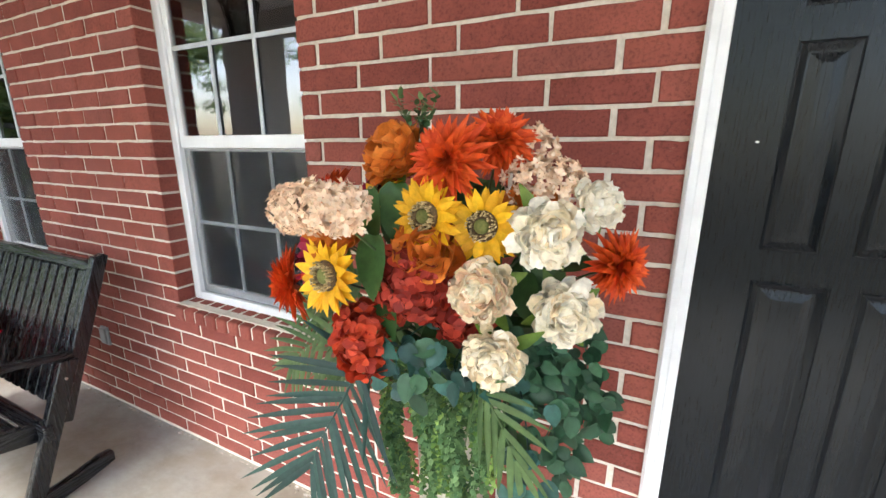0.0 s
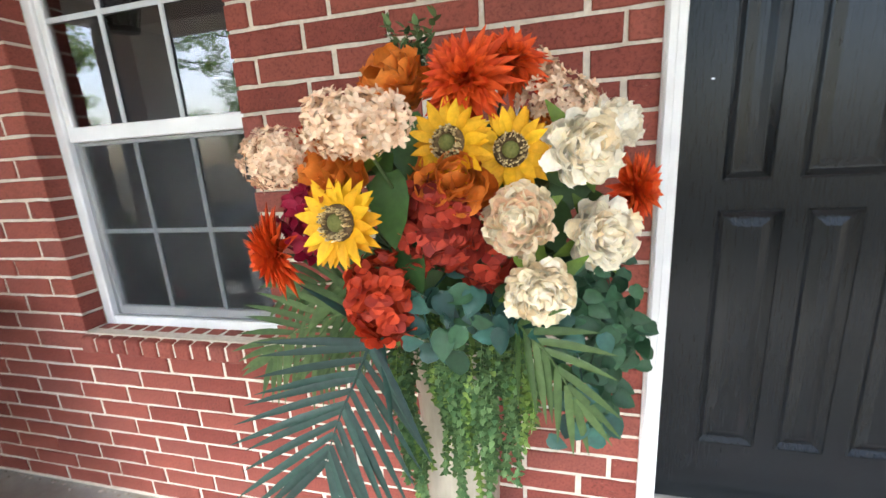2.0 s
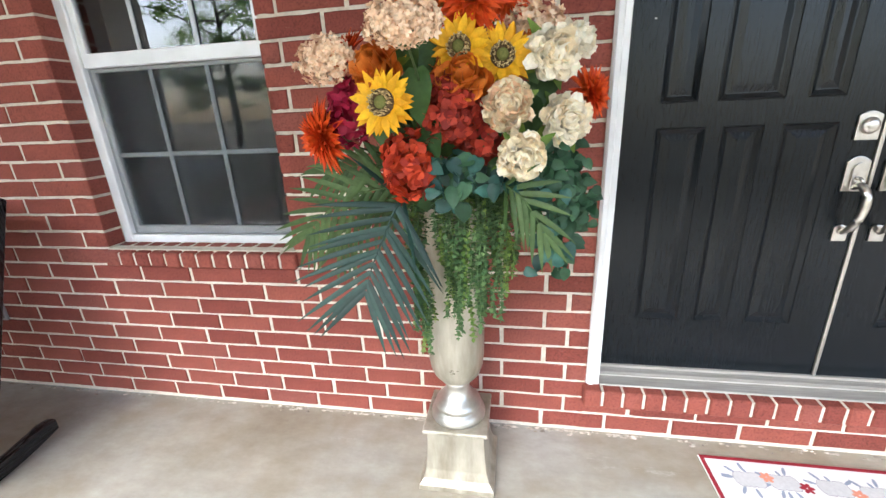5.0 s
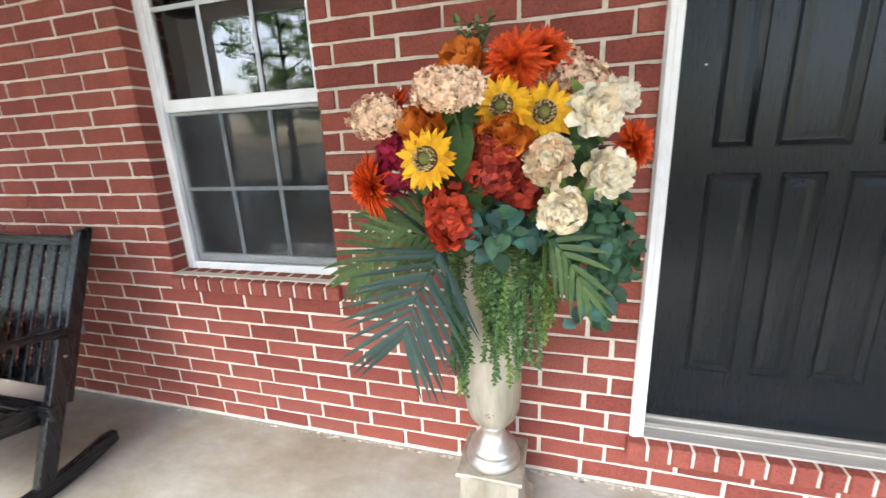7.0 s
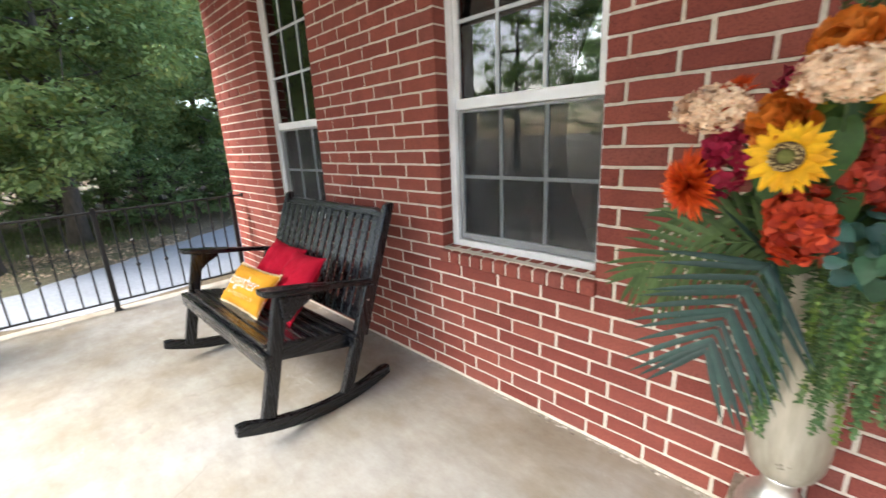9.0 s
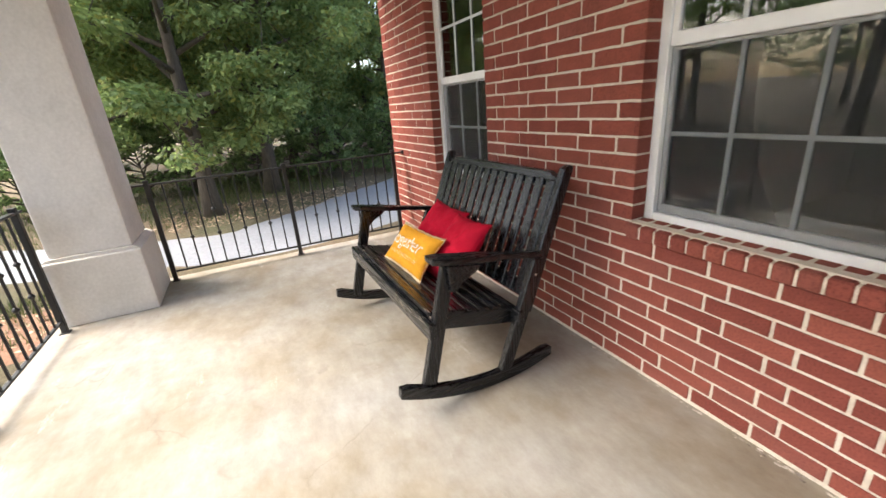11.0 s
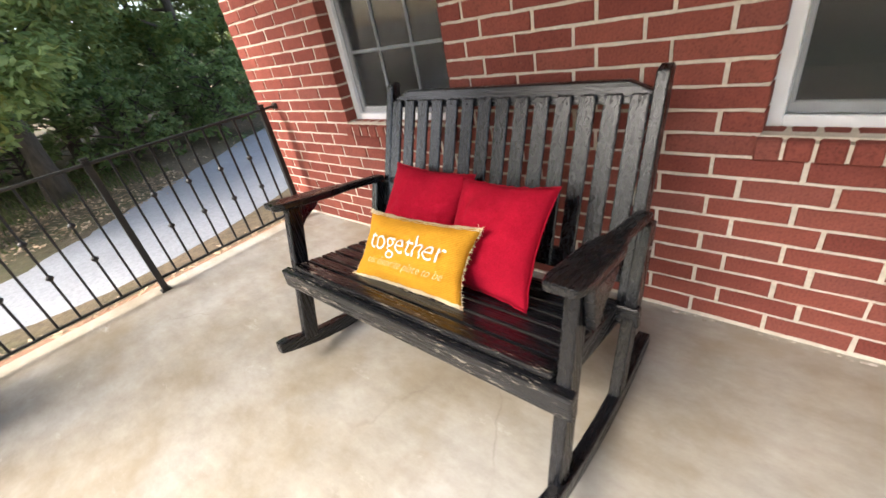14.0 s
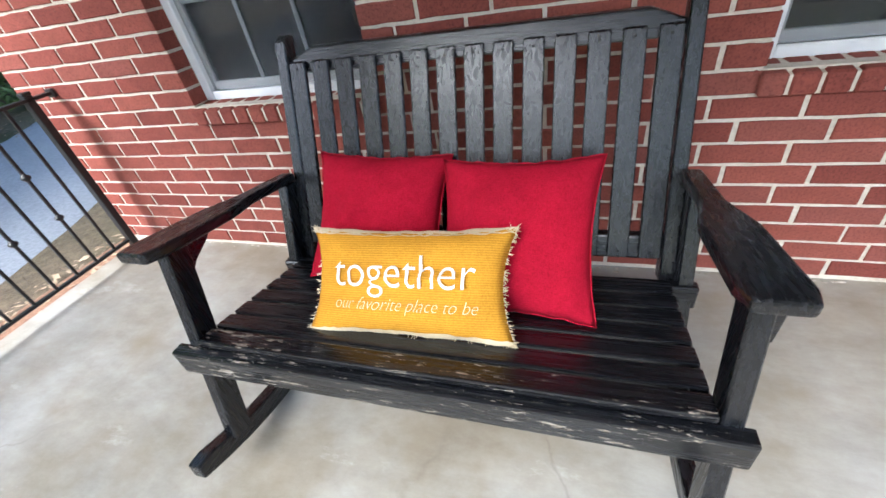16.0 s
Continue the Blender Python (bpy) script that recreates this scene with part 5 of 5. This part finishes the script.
rv = random.Random(21)
for k in range(52):
    f = rv.random()
    x = -0.165 + 0.210 * f
    low = 0.92 - 0.24 * math.sin(math.pi * min(1, 0.15 + 0.85 * f)) * rv.uniform(0.15, 1.15)
    fine_vine(x, 0.975 - 0.035 * math.sin(math.pi * f) + rv.uniform(-0.012, 0.012), 1.07 + rv.uniform(0, 0.04), low, rv.uniform(-0.012, 0.022), k)
for k in range(15):
    fine_vine(-0.255 + 0.045 * rv.random(), 0.985 + rv.uniform(-0.015, 0.015), 1.05 + rv.uniform(-0.04, 0.02), rv.uniform(0.58, 0.82), rv.uniform(-0.015, 0.02), 60 + k)


# palm fronds
def frond(pts, n, L0, width, mat, label, sweep=0.75, plane=(0.0, -1.0, 0.0), sag=0.25, first=0.10):
    bm = bmesh.new()
    line = [Vector(p) - ROOT for p in smooth_line(pts, 30)]
    add_tube(bm, line, [0.0042 * (1 - 0.75 * i / 29) for i in range(30)], 5)
    r = random.Random(n)
    for k in range(n):
        t = first + (0.98 - first) * k / (n - 1)
        i = min(int(t * 29), 28)
        p = line[i]
        d = (line[i + 1] - line[i]).normalized()
        side = d.cross(Vector(plane)).normalized()
        up = side.cross(d).normalized()
        L = L0 * (0.55 + 0.55 * math.sin(math.pi * min(1, 0.12 + 0.72 * t))) * r.uniform(0.92, 1.08)
        for s in (-1, 1):
            a = sweep * (0.72 + 0.80 * t * t)
            v = (d * math.sin(a) + side * s * math.cos(a) + up * r.uniform(-0.05, 0.10)).normalized()
            rows = []
            for j in range(6):
                q = j / 5
                w = width * (0.35 + 0.65 * math.sin(math.pi * min(1, 0.2 + 0.75 * q))) * (1 - q ** 5) / 2 + 0.0003
                c = p + v * L * q + Vector((0, 0, -sag * L * q * q))
                wd = up.cross(v).normalized() * w * s
                rows.append([bm.verts.new(c - wd), bm.verts.new(c + up * w * 0.30), bm.verts.new(c + wd)])
            for ra, rb in zip(rows, rows[1:]):
                for j in (0, 1):
                    bm.faces.new([ra[j], rb[j], rb[j + 1], ra[j + 1]])
    return part("palm_frond", bm, mat, arrangement, label, smooth=True)


frond([(-0.205, 0.95, 1.08), (-0.235, 0.860, 1.088), (-0.272, 0.838, 1.015), (-0.300, 0.805, 0.945), (-0.315, 0.780, 0.885)], 14, 0.194, 0.0140, PALM, "dark blue-green palm frond arching down", 0.66, sag=0.05, first=0.22)
frond([(-0.20, 1.00, 1.08), (-0.30, 0.93, 1.110), (-0.44, 0.93, 1.06), (-0.53, 0.95, 0.98)], 14, 0.15, 0.015, PALMGREEN, "green palm frond spreading sideways", 0.85, sag=0.12)
frond([(-0.20, 1.02, 1.07), (-0.30, 1.00, 1.07), (-0.42, 1.02, 1.00), (-0.49, 1.04, 0.91)], 13, 0.13, 0.014, PALMGREEN, "green palm frond behind the dark one", 0.8)
frond([(-0.22, 1.0, 1.12), (-0.32, 0.93, 1.17), (-0.44, 0.94, 1.15)], 12, 0.12, 0.014, PALMGREEN, "short green palm frond", 0.8)
frond([(-0.01, 0.95, 1.12), (0.015, 0.86, 1.125), (0.06, 0.835, 1.09), (0.100, 0.825, 1.02)], 9, 0.105, 0.0125, PALMGREEN, "small green palm frond over the urn's rim", 0.9, sag=0.1)

# ---------------------------------------------------------------- door hardware, outlet, mat, lantern


def arched(x, z, w, h, rise):
    pts = [(x - w / 2, z - h / 2), (x + w / 2, z - h / 2)]
    for k in range(9):
        t = k / 8
        pts.append((x + w / 2 - w * t, z + h / 2 - rise + rise * math.sin(math.pi * t)))
    return pts


def door_set(door, x, flip, latch):
    y = DY
    if latch:
        plate = part("deadbolt", prism(arched(x, 1.186, 0.066, 0.088, 0.012), y - 0.008, y - 0.001, 0.002, 2, "y"), NICKEL, door, "brushed nickel deadbolt")
        bm = lathe([(0.026, 0.0), (0.026, 0.006), (0.020, 0.014), (0.012, 0.016)], 24)
        bmesh.ops.transform(bm, matrix=Matrix.Translation((x, y - 0.008, 1.186)) @ Matrix.Rotation(radians(90), 4, "X"), verts=bm.verts)
        part("key_cylinder", bm, NICKEL, plate, smooth=True)
    grip = part("door_handle", prism(arched(x, 1.035, 0.068, 0.115, 0.018), y - 0.010, y - 0.001, 0.0025, 2, "y"), NICKEL, door, "brushed nickel handle set")
    part("escutcheon", prism(arched(x + flip * 0.004, 1.030, 0.040, 0.085, 0.018), y - 0.016, y - 0.0105, 0.002, 2, "y"), NICKEL, grip)
    bm = bmesh.new()
    pts = smooth_line([(x, y - 0.012, 0.990), (x + flip * 0.003, y - 0.038, 1.000), (x + flip * 0.012, y - 0.060, 0.968), (x + flip * 0.010, y - 0.060, 0.910), (x + flip * 0.004, y - 0.045, 0.865), (x, y - 0.012, 0.838)], 26)
    add_tube(bm, pts, [0.009 + 0.004 * math.sin(math.pi * i / 25) for i in range(26)], 12)
    part("grip", bm, NICKEL, grip, smooth=True)
    bm = bmesh.new()
    add_tube(bm, [(x, y - 0.014, 1.022), (x, y - 0.030, 1.024), (x + flip * 0.002, y - 0.042, 1.014)], [0.006, 0.005, 0.006], 8)
    part("thumb_latch", bm, NICKEL, grip, smooth=True)
    part("foot_plate", prism(arched(x, 0.834, 0.044, 0.058, 0.010), y - 0.009, y - 0.001, 0.002, 2, "y"), NICKEL, grip)


door_set(door_1, 1.126, 1, True)
door_set(door_2, 1.236, -1, False)
CHIP = surface("white_chip", (0.6, 0.6, 0.6), (0.75, 0.75, 0.75), 60, 0.8, 0, 0)
part("paint_chip", box(0.462, 0.469, DY - 0.0012, DY - 0.0004, 1.533, 1.537, 0.0004), CHIP, door_1, "small white paint chip")

OUTLETGREY = surface("grey_outlet_metal", (0.25, 0.26, 0.27), (0.34, 0.35, 0.36), 30, 0.5, 0.3, 0.3)
outlet = thing("wall_outlet", -2.487, WALL - 0.002, 0.45, "grey weatherproof outlet cover on the brick wall", "outlet")
part("cover_plate", box(-0.036, 0.036, -0.012, -0.0005, -0.056, 0.056, 0.004, 2), OUTLETGREY, outlet)
part("flap", box(-0.026, 0.026, -0.024, -0.0125, -0.044, 0.044, 0.004, 2), OUTLETGREY, outlet)
part("hinge", add_tube(bmesh.new(), [(-0.022, -0.018, 0.047), (0.022, -0.018, 0.047)], 0.003, 8), OUTLETGREY, outlet)


# printed autumn mat
def print_mat(name, c):
    return surface(name, tuple(v * 0.85 for v in c), c, 90, 0.95, 0, 0)


MATWHITE = surface("mat_white", (0.66, 0.65, 0.64), (0.76, 0.75, 0.74), 200, 0.95, 0, 1.0)
MATRED, MATGREY, MATLINE = print_mat("mat_red", (0.30, 0.015, 0.03)), print_mat("mat_grey", (0.56, 0.56, 0.57)), print_mat("mat_line", (0.30, 0.30, 0.34))
MATCORAL, MATBLUE = print_mat("mat_coral", (0.68, 0.27, 0.18)), print_mat("mat_blue", (0.27, 0.31, 0.40))
door_mat = thing("door_mat", 1.11, 1.065, 0.0, "white door mat with red border and printed pumpkins", "door mat")
part("mat_base", box(-0.380, 0.380, -0.232, 0.232, 0.0005, 0.008, 0.002), MATWHITE, door_mat)
bm = bmesh.new()
for a in ((-0.378, 0.378, -0.230, -0.216), (-0.378, 0.378, 0.216, 0.230), (-0.378, -0.364, -0.216, 0.216), (0.364, 0.378, -0.216, 0.216)):
    add_box(bm, *a, 0.0082, 0.0090)
part("border", bm, MATRED, door_mat, "dark red border")


def blot(bm, x, y, rx, ry, a, z, n=14):
    vs = [bm.verts.new((x + rx * math.cos(t) * math.cos(a) - ry * math.sin(t) * math.sin(a), y + rx * math.cos(t) * math.sin(a) + ry * math.sin(t) * math.cos(a), z)) for t in (6.28318 * k / n for k in range(n))]
    bm.faces.new(vs)


sets = {"pumpkins": (bmesh.new(), MATGREY), "ribs": (bmesh.new(), MATLINE), "coral_flowers": (bmesh.new(), MATCORAL), "red_flowers": (bmesh.new(), MATRED), "leaves": (bmesh.new(), MATBLUE)}
rm = random.Random(6)
zz = [0.0082]


def zn():
    zz[0] += 0.000004
    return zz[0]


for row in (0.125, -0.02, -0.15):
    for k in range(5):
        x, y = -0.26 + 0.13 * k + rm.uniform(-0.02, 0.02), row + rm.uniform(-0.015, 0.015)
        for j in range(7):
            a = rm.uniform(0, 6.28)
            blot(sets["leaves"][0], x + 0.070 * math.cos(a), y + 0.055 * math.sin(a), 0.020, 0.006, a, zn(), 8)
        for dx in (-0.030, 0.030, -0.017, 0.017, 0.0):
            blot(sets["ribs"][0], x + dx, y, 0.0205, 0.0335, 0, zn() + 0.0002)
            blot(sets["pumpkins"][0], x + dx, y, 0.0185, 0.0315, 0, zn() + 0.0003)
        blot(sets["leaves"][0], x, y + 0.040, 0.005, 0.012, 0.3, zn() + 0.0003, 8)
        fx, fy = x + 0.062, y + rm.uniform(-0.03, 0.03)
        which = "coral_flowers" if k % 2 == 0 else "red_flowers"
        for j in range(6):
            blot(sets[which][0], fx + 0.013 * math.cos(j * 1.047), fy + 0.013 * math.sin(j * 1.047), 0.011, 0.007, j * 1.047, zn() + 0.0004, 8)
for key, (b_, mt_) in sets.items():
    part(key, b_, mt_, door_mat)

# hanging lantern under the porch ceiling
LANTERNGLASS = glass_material("lantern_glass", 1.45, (0.7, 0.72, 0.72))
lantern = thing("hanging_lantern", -2.98, 0.02, 2.40, "black metal porch lantern hanging from a rod", "lantern")
part("rod", add_tube(bmesh.new(), [(0, 0, 0.40), (0, 0, 0.648)], 0.007, 8), IRON, lantern)
part("canopy", lathe([(0.06, 0.630), (0.06, 0.642), (0.05, 0.648)], 24), IRON, lantern, smooth=True)
part("cap", lathe([(0.165, 0.270), (0.160, 0.285), (0.120, 0.315), (0.07, 0.350), (0.03, 0.380), (0.02, 0.400)], 28), IRON, lantern, smooth=True)
for k in range(6):
    a = k * math.pi / 3
    part("cage_bar", add_tube(bmesh.new(), [(0.150 * math.cos(a), 0.150 * math.sin(a), 0.272), (0.095 * math.cos(a), 0.095 * math.sin(a), 0.02)], 0.006, 6), IRON, lantern)
part("glass", lathe([(0.085, 0.022), (0.138, 0.268)], 18), LANTERNGLASS, lantern)
part("base_ring", lathe([(0.105, 0.0), (0.105, 0.018), (0.09, 0.020)], 24), IRON, lantern, smooth=True)

# ---------------------------------------------------------------- bricks
SILLS = {"w2": (-3.895, -2.965), "w1": (-1.745, -0.828)}
BLOCKED = [(-3.885, -2.975, 0.702, 2.665), (-1.735, -0.838, 0.702, 2.665), (0.318, 2.10, 0.143, 2.36)]
HALF_J, HEAD_J = 0.0058, 0.0072


def brick_shape(x0, x1, z0, z1, y, depth, rnd, b=0.0035):
    """Front face with worn, uneven arrises, and sides running back into the joint."""
    j = lambda s: rnd.uniform(-s, s)
    long_side = [(x0 + (x1 - x0) * k / 4, z0) for k in range(5)]
    ring = [(x + (j(0.0012)), z + j(0.0019)) for x, z in long_side] + [(x + j(0.0012), z1 + j(0.0019)) for x, z in long_side[::-1]]
    n = len(ring)
    cx, cz = (x0 + x1) / 2, (z0 + z1) / 2
    vs = [(x, y + depth, z) for x, z in ring] + [(x, y + b * 0.8, z) for x, z in ring]
    for k, (x, z) in enumerate(ring):
        corner = k in (0, 4, 5, 9)
        vs.append((x + ((b if x < cx else -b) if corner else 0), y + j(0.0008), z + (b if z < cz else -b)))
    fs = [tuple(range(2 * n, 3 * n))]
    for k in range(n):
        m = (k + 1) % n
        fs += [(k, m, n + m, n + k), (n + k, n + m, 2 * n + m, 2 * n + k)]
    return vs, fs


def lay_bricks():
    rnd = random.Random(21)
    whole, rest_v, rest_f = [], [], []
    k = 0
    while True:
        z0, z1 = JOINT0 + k * COURSE + HALF_J, JOINT0 + (k + 1) * COURSE - HALF_J
        if z0 > 2.94:
            break
        shift = -1.764 if k % 2 else -1.851
        n0 = math.floor((X_WEST - shift) / PITCH) - 1
        for n in range(n0, n0 + 60):
            a, b = shift + n * PITCH + HEAD_J + rnd.uniform(-0.002, 0.002), shift + (n + 1) * PITCH - HEAD_J + rnd.uniform(-0.002, 0.002)
            spans = [(max(a, X_WEST), min(b, 5.9), z0, z1, False)]
            for o in BLOCKED:
                nxt = []
                for p, q, u, v, e in spans:
                    if q <= o[0] or p >= o[1] or v <= o[2] or u >= o[3]:
                        nxt.append((p, q, u, v, e))
                        continue
                    m0, m1 = max(p, o[0] - 0.01), min(q, o[1] + 0.01)
                    if u < o[2] - 0.012:
                        nxt.append((m0, m1, u, o[2] - 0.006, e))
                    if v > o[3] + 0.012:
                        nxt.append((m0, m1, o[3] + 0.006, v, e))
                    if p < o[0]:
                        nxt.append((p, o[0] + 0.005, u, v, o[0] < 0))
                    if q > o[1]:
                        nxt.append((o[1] - 0.005, q, u, v, o[0] < 0))
                spans = nxt
            for p, q, u, v, edge in spans:
                if q - p < 0.02:
                    continue
                for o in BLOCKED[:2]:
                    if o[2] < (u + v) / 2 < o[3]:
                        if abs(q - o[0]) < 0.04:
                            q, edge = o[0] + 0.005, True
                        if abs(p - o[1]) < 0.04:
                            p, edge = o[1] - 0.005, True
                y = WALL + rnd.uniform(-0.0015, 0.0015)
                full = q - p > 0.19 and v - u > 0.05 and not edge
                near = (-2.45 < p and q < 0.34 and 0.0 < u and v < 1.62)
                if full and near and len(whole) < 296:
                    whole.append(((p + q) / 2, y, (u + v) / 2))
                else:
                    vs, fs = brick_shape(p, q, u, v, y, 0.084 if edge else 0.02, rnd)
                    i = len(rest_v)
                    rest_v += vs
                    rest_f += [tuple(i + w for w in f) for f in fs]
        k += 1
    mesh = bpy.data.meshes.new("brickwork")
    mesh.from_pydata(rest_v, [], rest_f)
    rest = link("brickwork", mesh, BRICK, wall_north)
    rest["kind"] = "stuff"
    shapes = []
    for i in range(8):
        vs, fs = brick_shape(-PITCH / 2 + HEAD_J, PITCH / 2 - HEAD_J, -COURSE / 2 + HALF_J, COURSE / 2 - HALF_J, 0.0, 0.02, rnd)
        me = bpy.data.meshes.new("brick")
        me.from_pydata(vs, [], fs)
        me.materials.append(BRICK)
        shapes.append(me)
    for i, (x, y, z) in enumerate(whole):
        ob = new("brick", rnd.choice(shapes))
        ob.location = (x, y, z)
        ob.parent = wall_north


def rowlocks(name, x0, x1, y_front, y_back, z_low, z_front, z_back, label):
    """Bricks laid on edge side by side, sloping down to the front."""
    core = part(name, prism([(y_front + 0.007, z_low + 0.006), (y_back, z_low + 0.004), (y_back, z_back - 0.004), (y_front + 0.007, z_front - 0.006)], x0 + 0.006, x1 - 0.006), MORTAR)
    tagged(core, label, "sill", kind="structure")
    n = round((x1 - x0) / COURSE)
    step = (x1 - x0) / n
    rnd = random.Random(hash(n) % 97)
    for k in range(n):
        a, b = x0 + k * step + 0.0048, x0 + (k + 1) * step - 0.0048
        d = rnd.uniform(-0.002, 0.002)
        bm = prism([(y_front + d, z_low), (y_back + 0.001, z_low), (y_back + 0.001, z_back), (y_front + d, z_front)], a, b, 0.006)
        part("brick", bm, BRICK, core)
    return core


lay_bricks()
rowlocks("brick_sill_1", *SILLS["w1"], 1.350, 1.480, 0.703, 0.768, 0.782, "sloping red brick rowlock sill under a window")
rowlocks("brick_sill_2", *SILLS["w2"], 1.350, 1.480, 0.703, 0.768, 0.782, "sloping red brick rowlock sill under a far window")
rowlocks("brick_step", 0.304, 2.10, 1.330, 1.470, 0.158, 0.234, 0.242, "red brick rowlock step under the front door")

# broken mortar and grit along the foot of the wall
rg = random.Random(44)
vs, fs = [], []
for k in range(420):
    x = rg.uniform(X_WEST + 0.05, 2.6)
    if rg.random() < 0.35:
        x = rg.gauss(-0.2, 0.5)
    y = WALL - abs(rg.gauss(0, 0.010)) - 0.002
    s_ = rg.uniform(0.003, 0.012)
    h_ = rg.uniform(0.002, 0.007)
    i = len(vs)
    n_ = 6
    for q in range(n_):
        a = 6.283 * q / n_
        vs.append((x + s_ * rg.uniform(0.7, 1.9) * math.cos(a), y + s_ * 0.6 * math.sin(a), 0.0))
    vs.append((x, y, h_))
    fs += [(i + q, i + (q + 1) % n_, i + n_) for q in range(n_)]
mesh = bpy.data.meshes.new("mortar_crumbs")
mesh.from_pydata(vs, [], fs)
CRUMB = surface("mortar_crumb", (0.16, 0.13, 0.10), (0.62, 0.56, 0.49), 30, 0.95, 0, 0, vary=0.4)
tagged(link("mortar_crumbs", mesh, CRUMB), "broken mortar and grit along the foot of the wall", "rubble", kind="stuff")
